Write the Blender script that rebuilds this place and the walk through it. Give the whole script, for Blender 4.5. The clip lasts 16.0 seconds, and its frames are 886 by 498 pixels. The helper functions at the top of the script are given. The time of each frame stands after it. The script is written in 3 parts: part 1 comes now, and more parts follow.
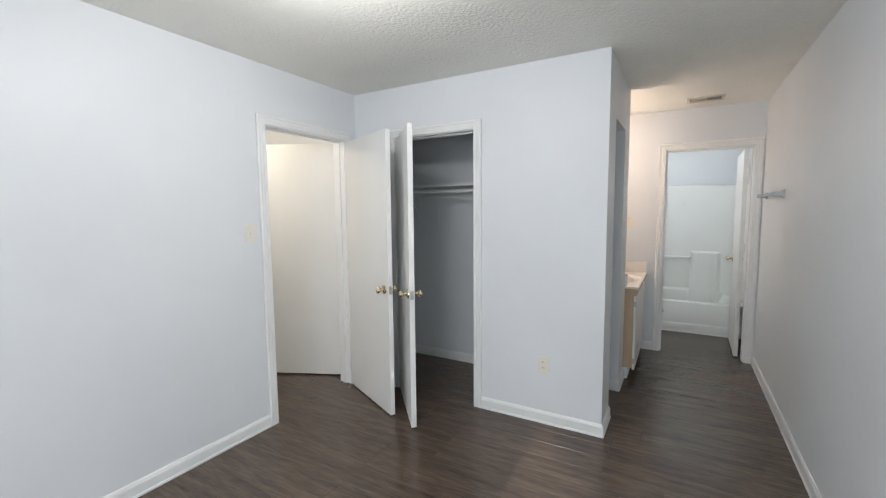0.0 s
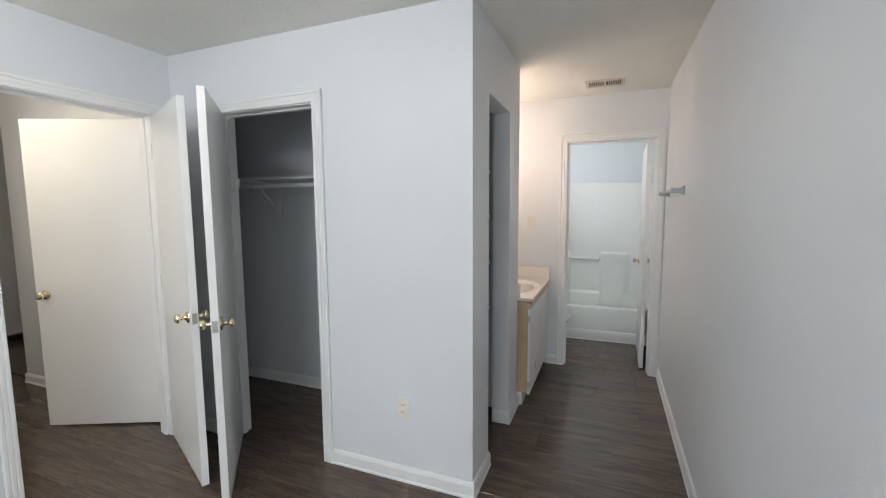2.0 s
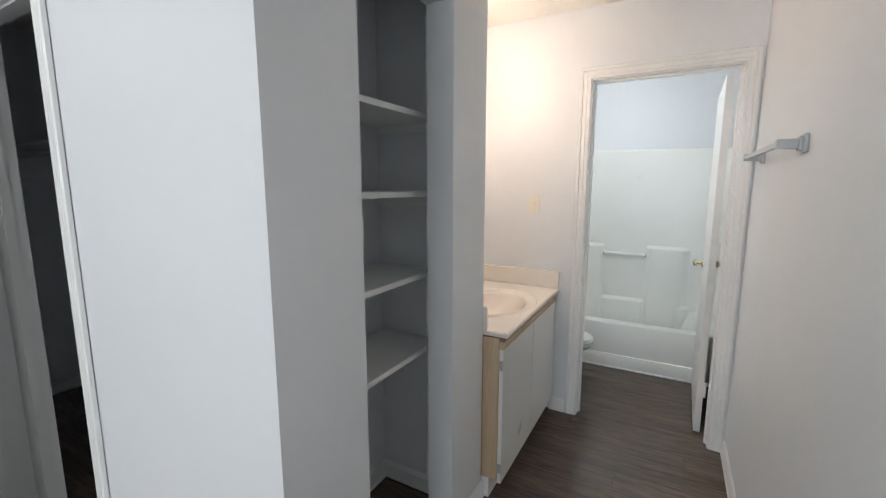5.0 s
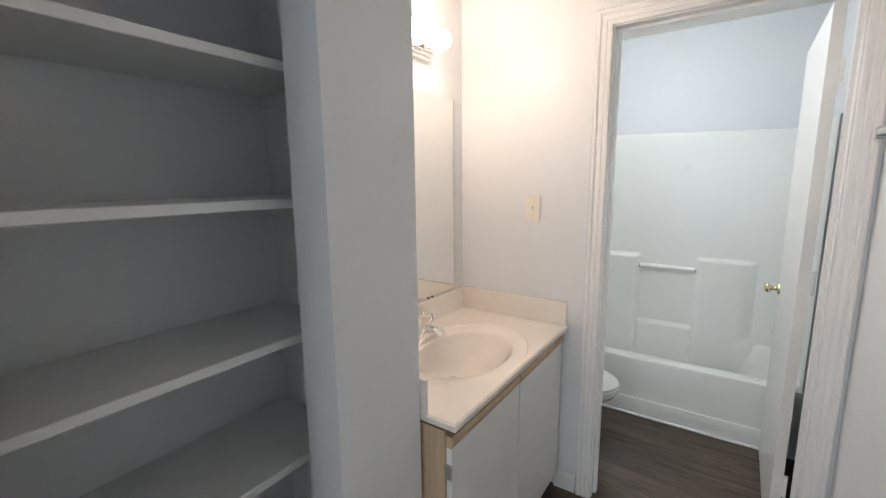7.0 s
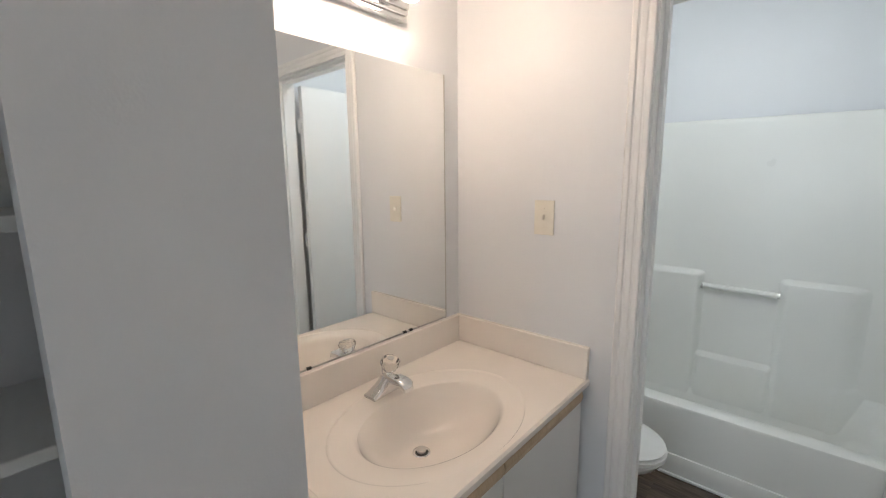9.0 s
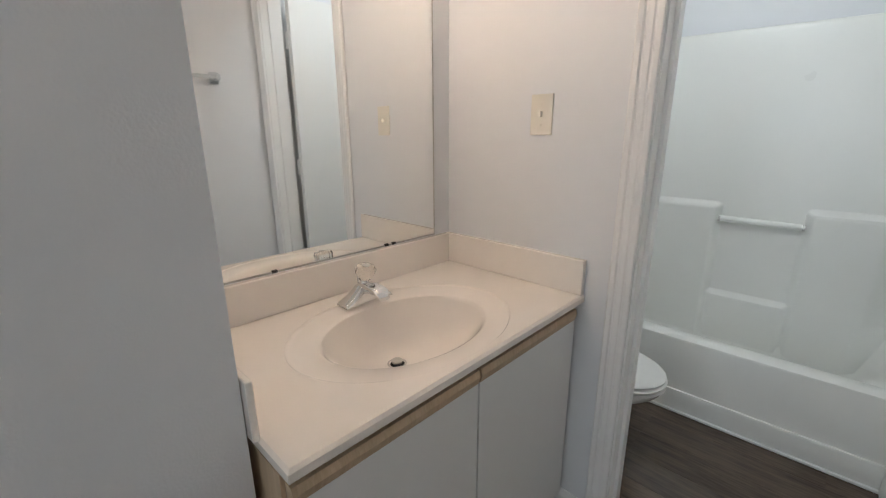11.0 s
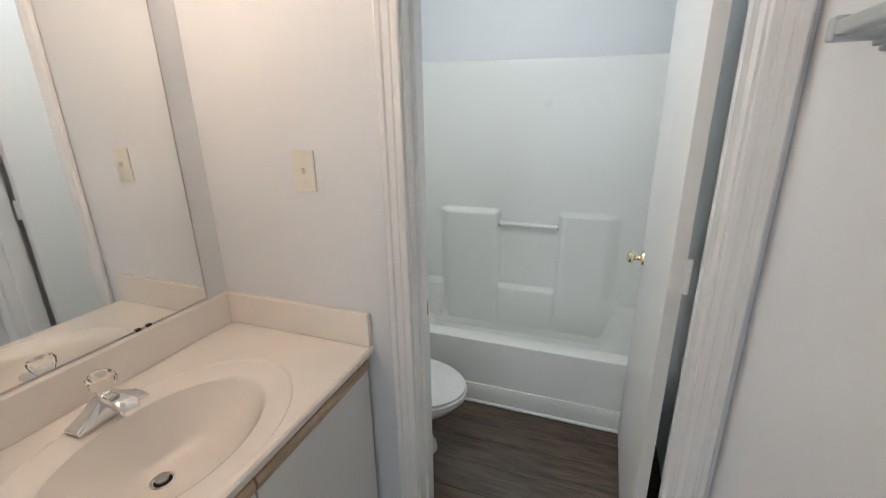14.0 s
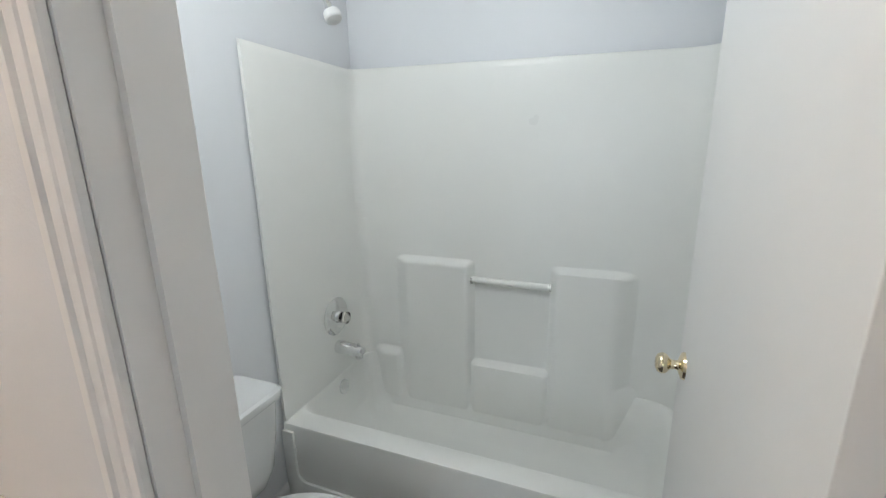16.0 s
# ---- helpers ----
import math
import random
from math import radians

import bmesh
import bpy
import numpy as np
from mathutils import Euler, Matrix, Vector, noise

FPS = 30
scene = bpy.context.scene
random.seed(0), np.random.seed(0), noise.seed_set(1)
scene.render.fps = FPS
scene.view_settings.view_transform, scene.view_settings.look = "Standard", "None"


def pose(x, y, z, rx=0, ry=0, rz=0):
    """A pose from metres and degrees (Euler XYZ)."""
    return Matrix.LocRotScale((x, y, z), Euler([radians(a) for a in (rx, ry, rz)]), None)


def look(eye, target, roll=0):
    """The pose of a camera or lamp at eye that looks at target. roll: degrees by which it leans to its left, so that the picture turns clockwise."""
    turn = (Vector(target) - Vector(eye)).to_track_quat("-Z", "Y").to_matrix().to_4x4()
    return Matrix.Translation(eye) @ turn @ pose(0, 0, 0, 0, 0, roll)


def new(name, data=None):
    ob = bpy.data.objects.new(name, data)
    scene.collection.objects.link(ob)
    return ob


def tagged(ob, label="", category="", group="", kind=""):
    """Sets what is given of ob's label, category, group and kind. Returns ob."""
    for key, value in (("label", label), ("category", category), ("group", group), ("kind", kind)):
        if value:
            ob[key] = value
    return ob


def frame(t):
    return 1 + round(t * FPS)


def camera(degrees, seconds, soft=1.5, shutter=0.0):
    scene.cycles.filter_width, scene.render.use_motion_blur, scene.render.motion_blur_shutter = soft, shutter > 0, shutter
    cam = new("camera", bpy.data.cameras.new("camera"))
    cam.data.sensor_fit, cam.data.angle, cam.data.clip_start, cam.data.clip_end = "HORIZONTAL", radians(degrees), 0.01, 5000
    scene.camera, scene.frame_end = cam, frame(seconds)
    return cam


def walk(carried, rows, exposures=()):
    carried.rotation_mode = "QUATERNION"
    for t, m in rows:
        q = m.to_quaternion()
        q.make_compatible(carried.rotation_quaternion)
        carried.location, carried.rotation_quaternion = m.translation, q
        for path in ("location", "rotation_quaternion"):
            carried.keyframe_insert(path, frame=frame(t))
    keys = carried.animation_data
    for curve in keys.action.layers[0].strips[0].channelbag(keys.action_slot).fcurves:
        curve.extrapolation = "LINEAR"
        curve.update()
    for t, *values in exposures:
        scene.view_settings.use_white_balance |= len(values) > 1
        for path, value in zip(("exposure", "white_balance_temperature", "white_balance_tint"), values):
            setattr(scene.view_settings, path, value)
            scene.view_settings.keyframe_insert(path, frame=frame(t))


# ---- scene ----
cam = camera(93.5, 16.0, soft=1.2)
PATH = [
    (0, (0.127, -0.499, 1.472), (-0.863, 1.23, 1.29), -0.5),
    (0.5, (0.221, -0.334, 1.446), (-0.661, 1.453, 1.27), -0.5),
    (1, (0.264, -0.118, 1.441), (-0.517, 1.714, 1.261), -0.4),
    (1.5, (0.284, 0.114, 1.455), (-0.454, 1.964, 1.273), -0.6),
    (2, (0.329, 0.348, 1.477), (-0.407, 2.197, 1.28), -0.4),
    (2.5, (0.39, 0.606, 1.485), (-0.349, 2.454, 1.287), -0.6),
    (3, (0.413, 0.85, 1.479), (-0.323, 2.698, 1.274), -0.5),
    (3.5, (0.405, 1.083, 1.474), (-0.348, 2.923, 1.257), -0.5),
    (4, (0.438, 1.285, 1.483), (-0.413, 3.074, 1.209), -0.5),
    (4.2, (0.436, 1.369, 1.445), (-0.452, 3.139, 1.164), -0.3),
    (6.3, (0.414, 2.228, 1.462), (-0.621, 3.909, 1.138), -0.5),
    (6.5, (0.41, 2.311, 1.474), (-0.654, 3.972, 1.143), -0.6),
    (7, (0.392, 2.484, 1.465), (-0.724, 4.112, 1.141), -0.6),
    (7.5, (0.374, 2.636, 1.474), (-0.788, 4.233, 1.156), -0.8),
    (8, (0.338, 2.786, 1.505), (-0.882, 4.334, 1.169), -0.5),
    (8.2, (0.331, 2.838, 1.513), (-0.916, 4.365, 1.178), -0.5),
    (10.3, (0.328, 3.156, 1.336), (-1.03, 4.574, 0.957), -0.2),
    (10.5, (0.325, 3.158, 1.321), (-1.024, 4.57, 0.888), 0.0),
    (11, (0.335, 3.147, 1.281), (-0.997, 4.542, 0.751), -0.2),
    (11.5, (0.342, 3.122, 1.288), (-0.94, 4.532, 0.681), -0.0),
    (12, (0.36, 3.082, 1.335), (-0.835, 4.554, 0.7), -0.0),
    (12.5, (0.378, 3.064, 1.401), (-0.705, 4.618, 0.758), -0.3),
    (13, (0.392, 3.09, 1.443), (-0.55, 4.73, 0.795), -0.6),
    (13.5, (0.403, 3.17, 1.459), (-0.387, 4.895, 0.827), -0.8),
    (14, (0.428, 3.31, 1.478), (-0.235, 5.096, 0.87), -0.9),
    (14.5, (0.432, 3.477, 1.477), (-0.172, 5.292, 0.892), -0.8),
    (15, (0.414, 3.642, 1.473), (-0.17, 5.482, 0.95), -0.9),
    (15.5, (0.417, 3.838, 1.458), (-0.177, 5.686, 0.976), -1.0),
    (16, (0.428, 4.037, 1.437), (-0.278, 5.846, 0.959), -1.0),
]
walk(cam, [(t, look(eye, target, roll)) for t, eye, target, roll in PATH],
     exposures=[(0.0, 0.10), (4.0, 0.19), (6.3, 0.38), (8.2, 0.16), (10.3, 0.0), (12.5, 0.0), (14.0, 0.06), (15.2, 0.10), (16.0, 0.12)])

# ---- light ----
world = bpy.data.worlds.new("sky")
scene.world = world
world.use_nodes = True
wn = world.node_tree
sky = wn.nodes.new("ShaderNodeTexSky")
sky.sky_type, sky.sun_disc = "NISHITA", False
sky.sun_elevation, sky.sun_rotation = radians(40), radians(60)
wn.nodes["Background"].inputs["Strength"].default_value = 0.12
wn.links.new(sky.outputs[0], wn.nodes["Background"].inputs["Color"])


def lamp(name, kind, m, energy, color, **settings):
    d = bpy.data.lights.new(name, kind)
    d.energy, d.color = energy, color
    if "size" in settings:
        d.size = settings["size"]
    if "size_y" in settings:
        d.shape, d.size_y = "RECTANGLE", settings["size_y"]
    if "radius" in settings:
        d.shadow_soft_size = settings["radius"]
    ob = new(name, d)
    ob.matrix_world = m
    return ob


lamp("sunlight", "SUN", look((6, -9, 8), (0, 0, 0)), 2.0, (1.0, 0.95, 0.88)).data.angle = radians(0.5)
SOUTH_POWER, EAST_POWER, ROOM_POWER, BATH_POWER, HALL_FILL_POWER = 32.0, 5.0, 26.0, 10.8, 14.0
# daylight in the openings of the two bedroom windows
lamp("window_daylight", "AREA", look((-0.15, -2.42, 1.45), (-0.05, 3.0, 1.25)), SOUTH_POWER, (0.84, 0.93, 1.0), size=1.6, size_y=1.2)
# the east window is assumed, added to light the closet and west wall
lamp("window_daylight", "AREA", look((0.775, -0.75, 1.45), (-3.0, -0.55, 1.25)), EAST_POWER, (0.84, 0.93, 1.0), size=1.7, size_y=1.2)

# ---- materials ----


def nodes_of(name):
    m = bpy.data.materials.new(name)
    m.use_nodes = True
    return m, m.node_tree.nodes, m.node_tree.links, m.node_tree.nodes["Principled BSDF"]


def surface(name, color, rough=0.5, vary=0.05, scale=3.0, bump=0.0, bump_scale=200.0, metal=0.0, spec=0.5, coat=0.0, depth=0.004):
    """Painted or moulded surface: colour that drifts softly at two scales, roughness that drifts too, fine relief."""
    m, n, l, b = nodes_of(name)
    tc = n.new("ShaderNodeTexCoord")
    big = n.new("ShaderNodeTexNoise")
    big.inputs["Scale"].default_value, big.inputs["Detail"].default_value = scale, 5
    l.new(tc.outputs["Object"], big.inputs["Vector"])
    ramp = n.new("ShaderNodeMapRange")
    ramp.inputs["From Min"].default_value, ramp.inputs["From Max"].default_value = 0.3, 0.7
    ramp.inputs["To Min"].default_value, ramp.inputs["To Max"].default_value = 1 - vary, 1 + vary
    l.new(big.outputs["Fac"], ramp.inputs["Value"])
    mul = n.new("ShaderNodeVectorMath")
    mul.operation = "SCALE"
    mul.inputs[0].default_value = color
    l.new(ramp.outputs[0], mul.inputs["Scale"])
    l.new(mul.outputs[0], b.inputs["Base Color"])
    rr = n.new("ShaderNodeMapRange")
    rr.inputs["To Min"].default_value, rr.inputs["To Max"].default_value = max(0.02, rough * 0.8), min(1, rough * 1.2)
    l.new(big.outputs["Fac"], rr.inputs["Value"])
    l.new(rr.outputs[0], b.inputs["Roughness"])
    b.inputs["Metallic"].default_value = metal
    b.inputs["Specular IOR Level"].default_value = spec
    b.inputs["Coat Weight"].default_value = coat
    b.inputs["Coat Roughness"].default_value = 0.08
    if bump:
        t = n.new("ShaderNodeTexNoise")
        t.inputs["Scale"].default_value, t.inputs["Detail"].default_value = bump_scale, 3
        l.new(tc.outputs["Object"], t.inputs["Vector"])
        bp = n.new("ShaderNodeBump")
        bp.inputs["Strength"].default_value, bp.inputs["Distance"].default_value = bump, depth
        l.new(t.outputs["Fac"], bp.inputs["Height"])
        l.new(bp.outputs[0], b.inputs["Normal"])
    return m


def wood(name, dark, light, axis=0, rough=0.35, stretch=14.0, per_piece=0.0, bump=0.1, scale=1.0):
    """Long wood grain along one axis, with a change of tone from piece to piece."""
    m, n, l, b = nodes_of(name)
    tc = n.new("ShaderNodeNewGeometry")
    mp = n.new("ShaderNodeMapping")
    sc = [stretch * scale] * 3
    sc[axis] = 1.0 * scale
    mp.inputs["Scale"].default_value = sc
    l.new(tc.outputs["Position"], mp.inputs["Vector"])
    info = n.new("ShaderNodeObjectInfo")
    off = n.new("ShaderNodeVectorMath")
    off.operation = "MULTIPLY_ADD"
    off.inputs[1].default_value = (17.0, 17.0, 17.0)
    l.new(info.outputs["Random"], off.inputs[0])
    l.new(mp.outputs[0], off.inputs[2])
    g = n.new("ShaderNodeTexNoise")
    g.inputs["Scale"].default_value, g.inputs["Detail"].default_value, g.inputs["Roughness"].default_value = 2.2, 8, 0.62
    g.inputs["Distortion"].default_value = 0.6
    l.new(off.outputs[0], g.inputs["Vector"])
    f = n.new("ShaderNodeTexNoise")
    f.inputs["Scale"].default_value, f.inputs["Detail"].default_value = 11.0, 6
    l.new(off.outputs[0], f.inputs["Vector"])
    mix = n.new("ShaderNodeMath")
    mix.operation = "MULTIPLY_ADD"
    mix.inputs[1].default_value = 0.4
    l.new(f.outputs["Fac"], mix.inputs[0])
    half = n.new("ShaderNodeMath")
    half.operation = "MULTIPLY"
    half.inputs[1].default_value = 0.6
    l.new(g.outputs["Fac"], half.inputs[0])
    l.new(half.outputs[0], mix.inputs[2])
    ramp = n.new("ShaderNodeValToRGB")
    ramp.color_ramp.elements[0].position, ramp.color_ramp.elements[0].color = 0.36, (*dark, 1)
    ramp.color_ramp.elements[1].position, ramp.color_ramp.elements[1].color = 0.64, (*light, 1)
    l.new(mix.outputs[0], ramp.inputs[0])
    tone = n.new("ShaderNodeMapRange")
    tone.inputs["To Min"].default_value, tone.inputs["To Max"].default_value = 1 - per_piece, 1 + per_piece
    l.new(info.outputs["Random"], tone.inputs["Value"])
    mul = n.new("ShaderNodeVectorMath")
    mul.operation = "SCALE"
    l.new(ramp.outputs[0], mul.inputs[0])
    l.new(tone.outputs[0], mul.inputs["Scale"])
    l.new(mul.outputs[0], b.inputs["Base Color"])
    rr = n.new("ShaderNodeMapRange")
    rr.inputs["To Min"].default_value, rr.inputs["To Max"].default_value = rough * 0.75, rough * 1.3
    l.new(f.outputs["Fac"], rr.inputs["Value"])
    l.new(rr.outputs[0], b.inputs["Roughness"])
    bp = n.new("ShaderNodeBump")
    bp.inputs["Strength"].default_value, bp.inputs["Distance"].default_value = bump, 0.002
    l.new(mix.outputs[0], bp.inputs["Height"])
    l.new(bp.outputs[0], b.inputs["Normal"])
    return m


def glowing(name, color, strength):
    m, n, l, b = nodes_of(name)
    b.inputs["Base Color"].default_value = (*color, 1)
    b.inputs["Emission Color"].default_value = (*color, 1)
    b.inputs["Emission Strength"].default_value = strength
    return m


def clear(name, rough=0.0, tint=(1, 1, 1), ior=1.45):
    m, n, l, b = nodes_of(name)
    b.inputs["Base Color"].default_value = (*tint, 1)
    b.inputs["Transmission Weight"].default_value = 1.0
    b.inputs["Roughness"].default_value, b.inputs["IOR"].default_value = rough, ior
    return m


WALL = surface("wall_paint", (0.800, 0.817, 0.842), 0.40, 0.025, 1.3, 0.12, 230, spec=0.32)
CEIL = surface("ceiling_texture", (0.90, 0.885, 0.83), 0.9, 0.03, 2.0, 0.6, 55, depth=0.009)
TRIM = surface("trim_paint", (0.88, 0.88, 0.875), 0.34, 0.02, 4.0)
DOOR = surface("door_paint", (0.85, 0.845, 0.83), 0.36, 0.02, 2.5, 0.04, 180)
SHELF = surface("shelf_paint", (0.84, 0.85, 0.84), 0.42, 0.03, 5.0, 0.08, 150)
PLANK = wood("vinyl_plank", (0.056, 0.039, 0.029), (0.142, 0.101, 0.076), 0, 0.14, 11.0, 0.09, 0.08)
SUBFLOOR = surface("subfloor", (0.02, 0.017, 0.015), 0.8, 0.1)
TAN = wood("bare_wood_panel", (0.50, 0.36, 0.23), (0.62, 0.47, 0.32), 2, 0.5, 22.0, 0.03, 0.1)
LAMINATE = surface("white_laminate", (0.83, 0.83, 0.82), 0.3, 0.015, 4.0)
MARBLE = surface("cultured_marble", (0.90, 0.845, 0.785), 0.16, 0.02, 5.0, coat=0.3)
CHROME = surface("chrome", (0.78, 0.78, 0.78), 0.10, 0.03, 8.0, metal=1.0)
BRASS = surface("polished_brass", (0.80, 0.70, 0.50), 0.14, 0.06, 20.0, metal=1.0)
STEEL = surface("brushed_steel", (0.55, 0.54, 0.52), 0.3, 0.05, 30.0, metal=1.0)
TUBMAT = surface("tub_fibreglass", (0.90, 0.905, 0.875), 0.30, 0.015, 2.0)
CERAMIC = surface("vitreous_china", (0.82, 0.83, 0.83), 0.10, 0.01, 3.0, coat=0.4)
IVORY = surface("ivory_plastic", (0.83, 0.80, 0.72), 0.35, 0.02, 30.0)
BLACK = surface("dark_slot", (0.02, 0.02, 0.02), 0.6)
PLASTIC = surface("white_plastic", (0.80, 0.80, 0.79), 0.3, 0.02, 20.0)
BAR = surface("pale_plastic_bar", (0.52, 0.56, 0.59), 0.4, 0.02, 20.0)
MIRROR = surface("mirror_silver", (0.90, 0.91, 0.90), 0.02, 0.0, 2.0, metal=1.0)
GLASS = clear("clear_glass")
ACRYLIC = clear("clear_acrylic", 0.12, (0.98, 0.96, 0.93), 1.25)
BULB = glowing("lit_filament", (1.0, 0.80, 0.65), 20.0)
DOME = glowing("lit_diffuser", (1.0, 0.97, 0.92), 3.0)
GRILLE = surface("vent_paint", (0.72, 0.66, 0.58), 0.45, 0.04, 20.0)
CAULK = surface("caulk", (0.72, 0.72, 0.69), 0.5, 0.05, 30.0, 0.2, 90)

# ---- mesh helpers ----


def mesh_of(name, bm, mat, smooth=False):
    bmesh.ops.recalc_face_normals(bm, faces=bm.faces)
    me = bpy.data.meshes.new(name)
    bm.to_mesh(me)
    bm.free()
    me.materials.append(mat)
    if smooth:
        for p in me.polygons:
            p.use_smooth = True
        me.set_sharp_from_angle(angle=radians(38))
    return me


def part(name, bm, mat, parent=None, label="", smooth=False):
    ob = new(name, mesh_of(name, bm, mat, smooth))
    if parent:
        ob.parent = parent
    return tagged(ob, label)


def single(name, bm, mat, label, category="", kind="", group="", smooth=False):
    return tagged(new(name, mesh_of(name, bm, mat, smooth)), label, category, group, kind)


def thing(name, label, category="", m=None, kind="", group=""):
    ob = new(name)
    ob.empty_display_size = 0.1
    if m:
        ob.matrix_world = m
    return tagged(ob, label, category, group, kind)


def box(x0, x1, y0, y1, z0, z1, bevel=0.0, bm=None, segments=2):
    b = bmesh.new()
    bmesh.ops.create_cube(b, size=1, matrix=Matrix.LocRotScale(((x0 + x1) / 2, (y0 + y1) / 2, (z0 + z1) / 2), None, (abs(x1 - x0), abs(y1 - y0), abs(z1 - z0))))
    if bevel:
        bmesh.ops.bevel(b, geom=b.edges[:], offset=bevel, segments=segments, affect="EDGES", profile=0.5)
    return b if bm is None else merged(bm, b)


def merged(bm, other, m=None):
    if m is not None:
        bmesh.ops.transform(other, matrix=m, verts=other.verts)
    me = bpy.data.meshes.new("tmp")
    other.to_mesh(me)
    other.free()
    bm.from_mesh(me)
    bpy.data.meshes.remove(me)
    return bm


def lathe(points, steps=24, m=None):
    """Turned body round z from (radius, height) points."""
    b = bmesh.new()
    rings = []
    for r, z in points:
        rings.append([b.verts.new((max(r, 1e-4) * math.cos(2 * math.pi * k / steps), max(r, 1e-4) * math.sin(2 * math.pi * k / steps), z)) for k in range(steps)])
    for a, c in zip(rings, rings[1:]):
        for k in range(steps):
            b.faces.new((a[k], a[(k + 1) % steps], c[(k + 1) % steps], c[k]))
    b.faces.new(rings[0])
    b.faces.new(rings[-1])
    if m is not None:
        bmesh.ops.transform(b, matrix=m, verts=b.verts)
    return b


def tube(path, r, steps=12):
    b = bmesh.new()
    rings = []
    pts = [Vector(p) for p in path]
    for i, p in enumerate(pts):
        d = (pts[min(i + 1, len(pts) - 1)] - pts[max(i - 1, 0)]).normalized()
        q = d.to_track_quat("Z", "Y")
        rad = r[i] if isinstance(r, (list, tuple)) else r
        rings.append([b.verts.new(p + q @ Vector((rad * math.cos(2 * math.pi * k / steps), rad * math.sin(2 * math.pi * k / steps), 0))) for k in range(steps)])
    for a, c in zip(rings, rings[1:]):
        for k in range(steps):
            b.faces.new((a[k], a[(k + 1) % steps], c[(k + 1) % steps], c[k]))
    b.faces.new(rings[0])
    b.faces.new(rings[-1])
    return b


def slab(outline, z0, z1, bevel=0.0):
    """Upright prism over a plan outline."""
    b = bmesh.new()
    lo = [b.verts.new((x, y, z0)) for x, y in outline]
    hi = [b.verts.new((x, y, z1)) for x, y in outline]
    b.faces.new(lo)
    b.faces.new(hi)
    n = len(outline)
    for k in range(n):
        b.faces.new((lo[k], lo[(k + 1) % n], hi[(k + 1) % n], hi[k]))
    bmesh.ops.recalc_face_normals(b, faces=b.faces)
    if bevel:
        bmesh.ops.bevel(b, geom=b.edges[:], offset=bevel, segments=2, affect="EDGES", profile=0.5)
    return b


def wall(name, along, f0, f1, u0, u1, z0, z1, holes=(), mat=WALL, label="pale blue-grey painted wall"):
    """A wall along x or y between the faces f0 and f1, with openings (u0, u1, z0, z1) right through it."""
    us = sorted({u0, u1, *(h[0] for h in holes), *(h[1] for h in holes)})
    zs = sorted({z0, z1, *(h[2] for h in holes), *(h[3] for h in holes)})
    us, zs = [u for u in us if u0 <= u <= u1], [z for z in zs if z0 <= z <= z1]

    def solid(i, j):
        if not (0 <= i < len(us) - 1 and 0 <= j < len(zs) - 1):
            return False
        u, z = (us[i] + us[i + 1]) / 2, (zs[j] + zs[j + 1]) / 2
        return not any(h[0] < u < h[1] and h[2] < z < h[3] for h in holes)

    b = bmesh.new()

    def vert(u, f, z):
        return b.verts.new((u, f, z) if along == "x" else (f, u, z))

    for i in range(len(us) - 1):
        for j in range(len(zs) - 1):
            if not solid(i, j):
                continue
            a, c, lo, hi = us[i], us[i + 1], zs[j], zs[j + 1]
            for f in (f0, f1):
                b.faces.new([vert(a, f, lo), vert(c, f, lo), vert(c, f, hi), vert(a, f, hi)])
            for di, dj, q in ((-1, 0, ((a, f0, lo), (a, f1, lo), (a, f1, hi), (a, f0, hi))), (1, 0, ((c, f0, lo), (c, f1, lo), (c, f1, hi), (c, f0, hi))),
                              (0, -1, ((a, f0, lo), (c, f0, lo), (c, f1, lo), (a, f1, lo))), (0, 1, ((a, f0, hi), (c, f0, hi), (c, f1, hi), (a, f1, hi)))):
                if not solid(i + di, j + dj):
                    b.faces.new([vert(*p) for p in q])
    bmesh.ops.remove_doubles(b, verts=b.verts, dist=1e-5)
    return single(name, b, mat, label, "wall", "structure")


def swept(path, profile):
    """Moulding along a plan path, mitred; profile points (offset to the left of the path, height)."""
    b = bmesh.new()
    pts = [Vector(p) for p in path]
    sections = []
    for i, p in enumerate(pts):
        ds = []
        if i > 0:
            ds.append((p - pts[i - 1]).normalized())
        if i < len(pts) - 1:
            ds.append((pts[i + 1] - p).normalized())
        ns = [Vector((-d.y, d.x)) for d in ds]
        m = sum(ns, Vector((0, 0))).normalized()
        m = m / max(0.2, m.dot(ns[0]))
        sections.append([b.verts.new((p.x + m.x * o, p.y + m.y * o, z)) for o, z in profile])
    n = len(profile)
    for a, c in zip(sections, sections[1:]):
        for k in range(n):
            b.faces.new((a[k], a[(k + 1) % n], c[(k + 1) % n], c[k]))
    b.faces.new(sections[0])
    b.faces.new(sections[-1])
    return b


BASE_PROFILE = [(0, 0.001), (0.016, 0.001), (0.016, 0.012), (0.012, 0.016), (0.012, 0.066), (0.008, 0.078), (0.004, 0.086), (0, 0.086)]


def baseboard(path):
    return single("baseboard", swept(path, BASE_PROFILE), TRIM, "white painted wooden baseboard along the wall", "baseboard", "structure")


# fluted casing: offset from the opening's edge, thickness
CASING = [(0.005, 0), (0.005, 0.009), (0.008, 0.0120), (0.019, 0.0125), (0.022, 0.0107), (0.026, 0.0107), (0.029, 0.0130), (0.041, 0.0138), (0.044, 0.0116), (0.048, 0.0116), (0.052, 0.0160), (0.063, 0.0165), (0.068, 0.012), (0.068, 0)]


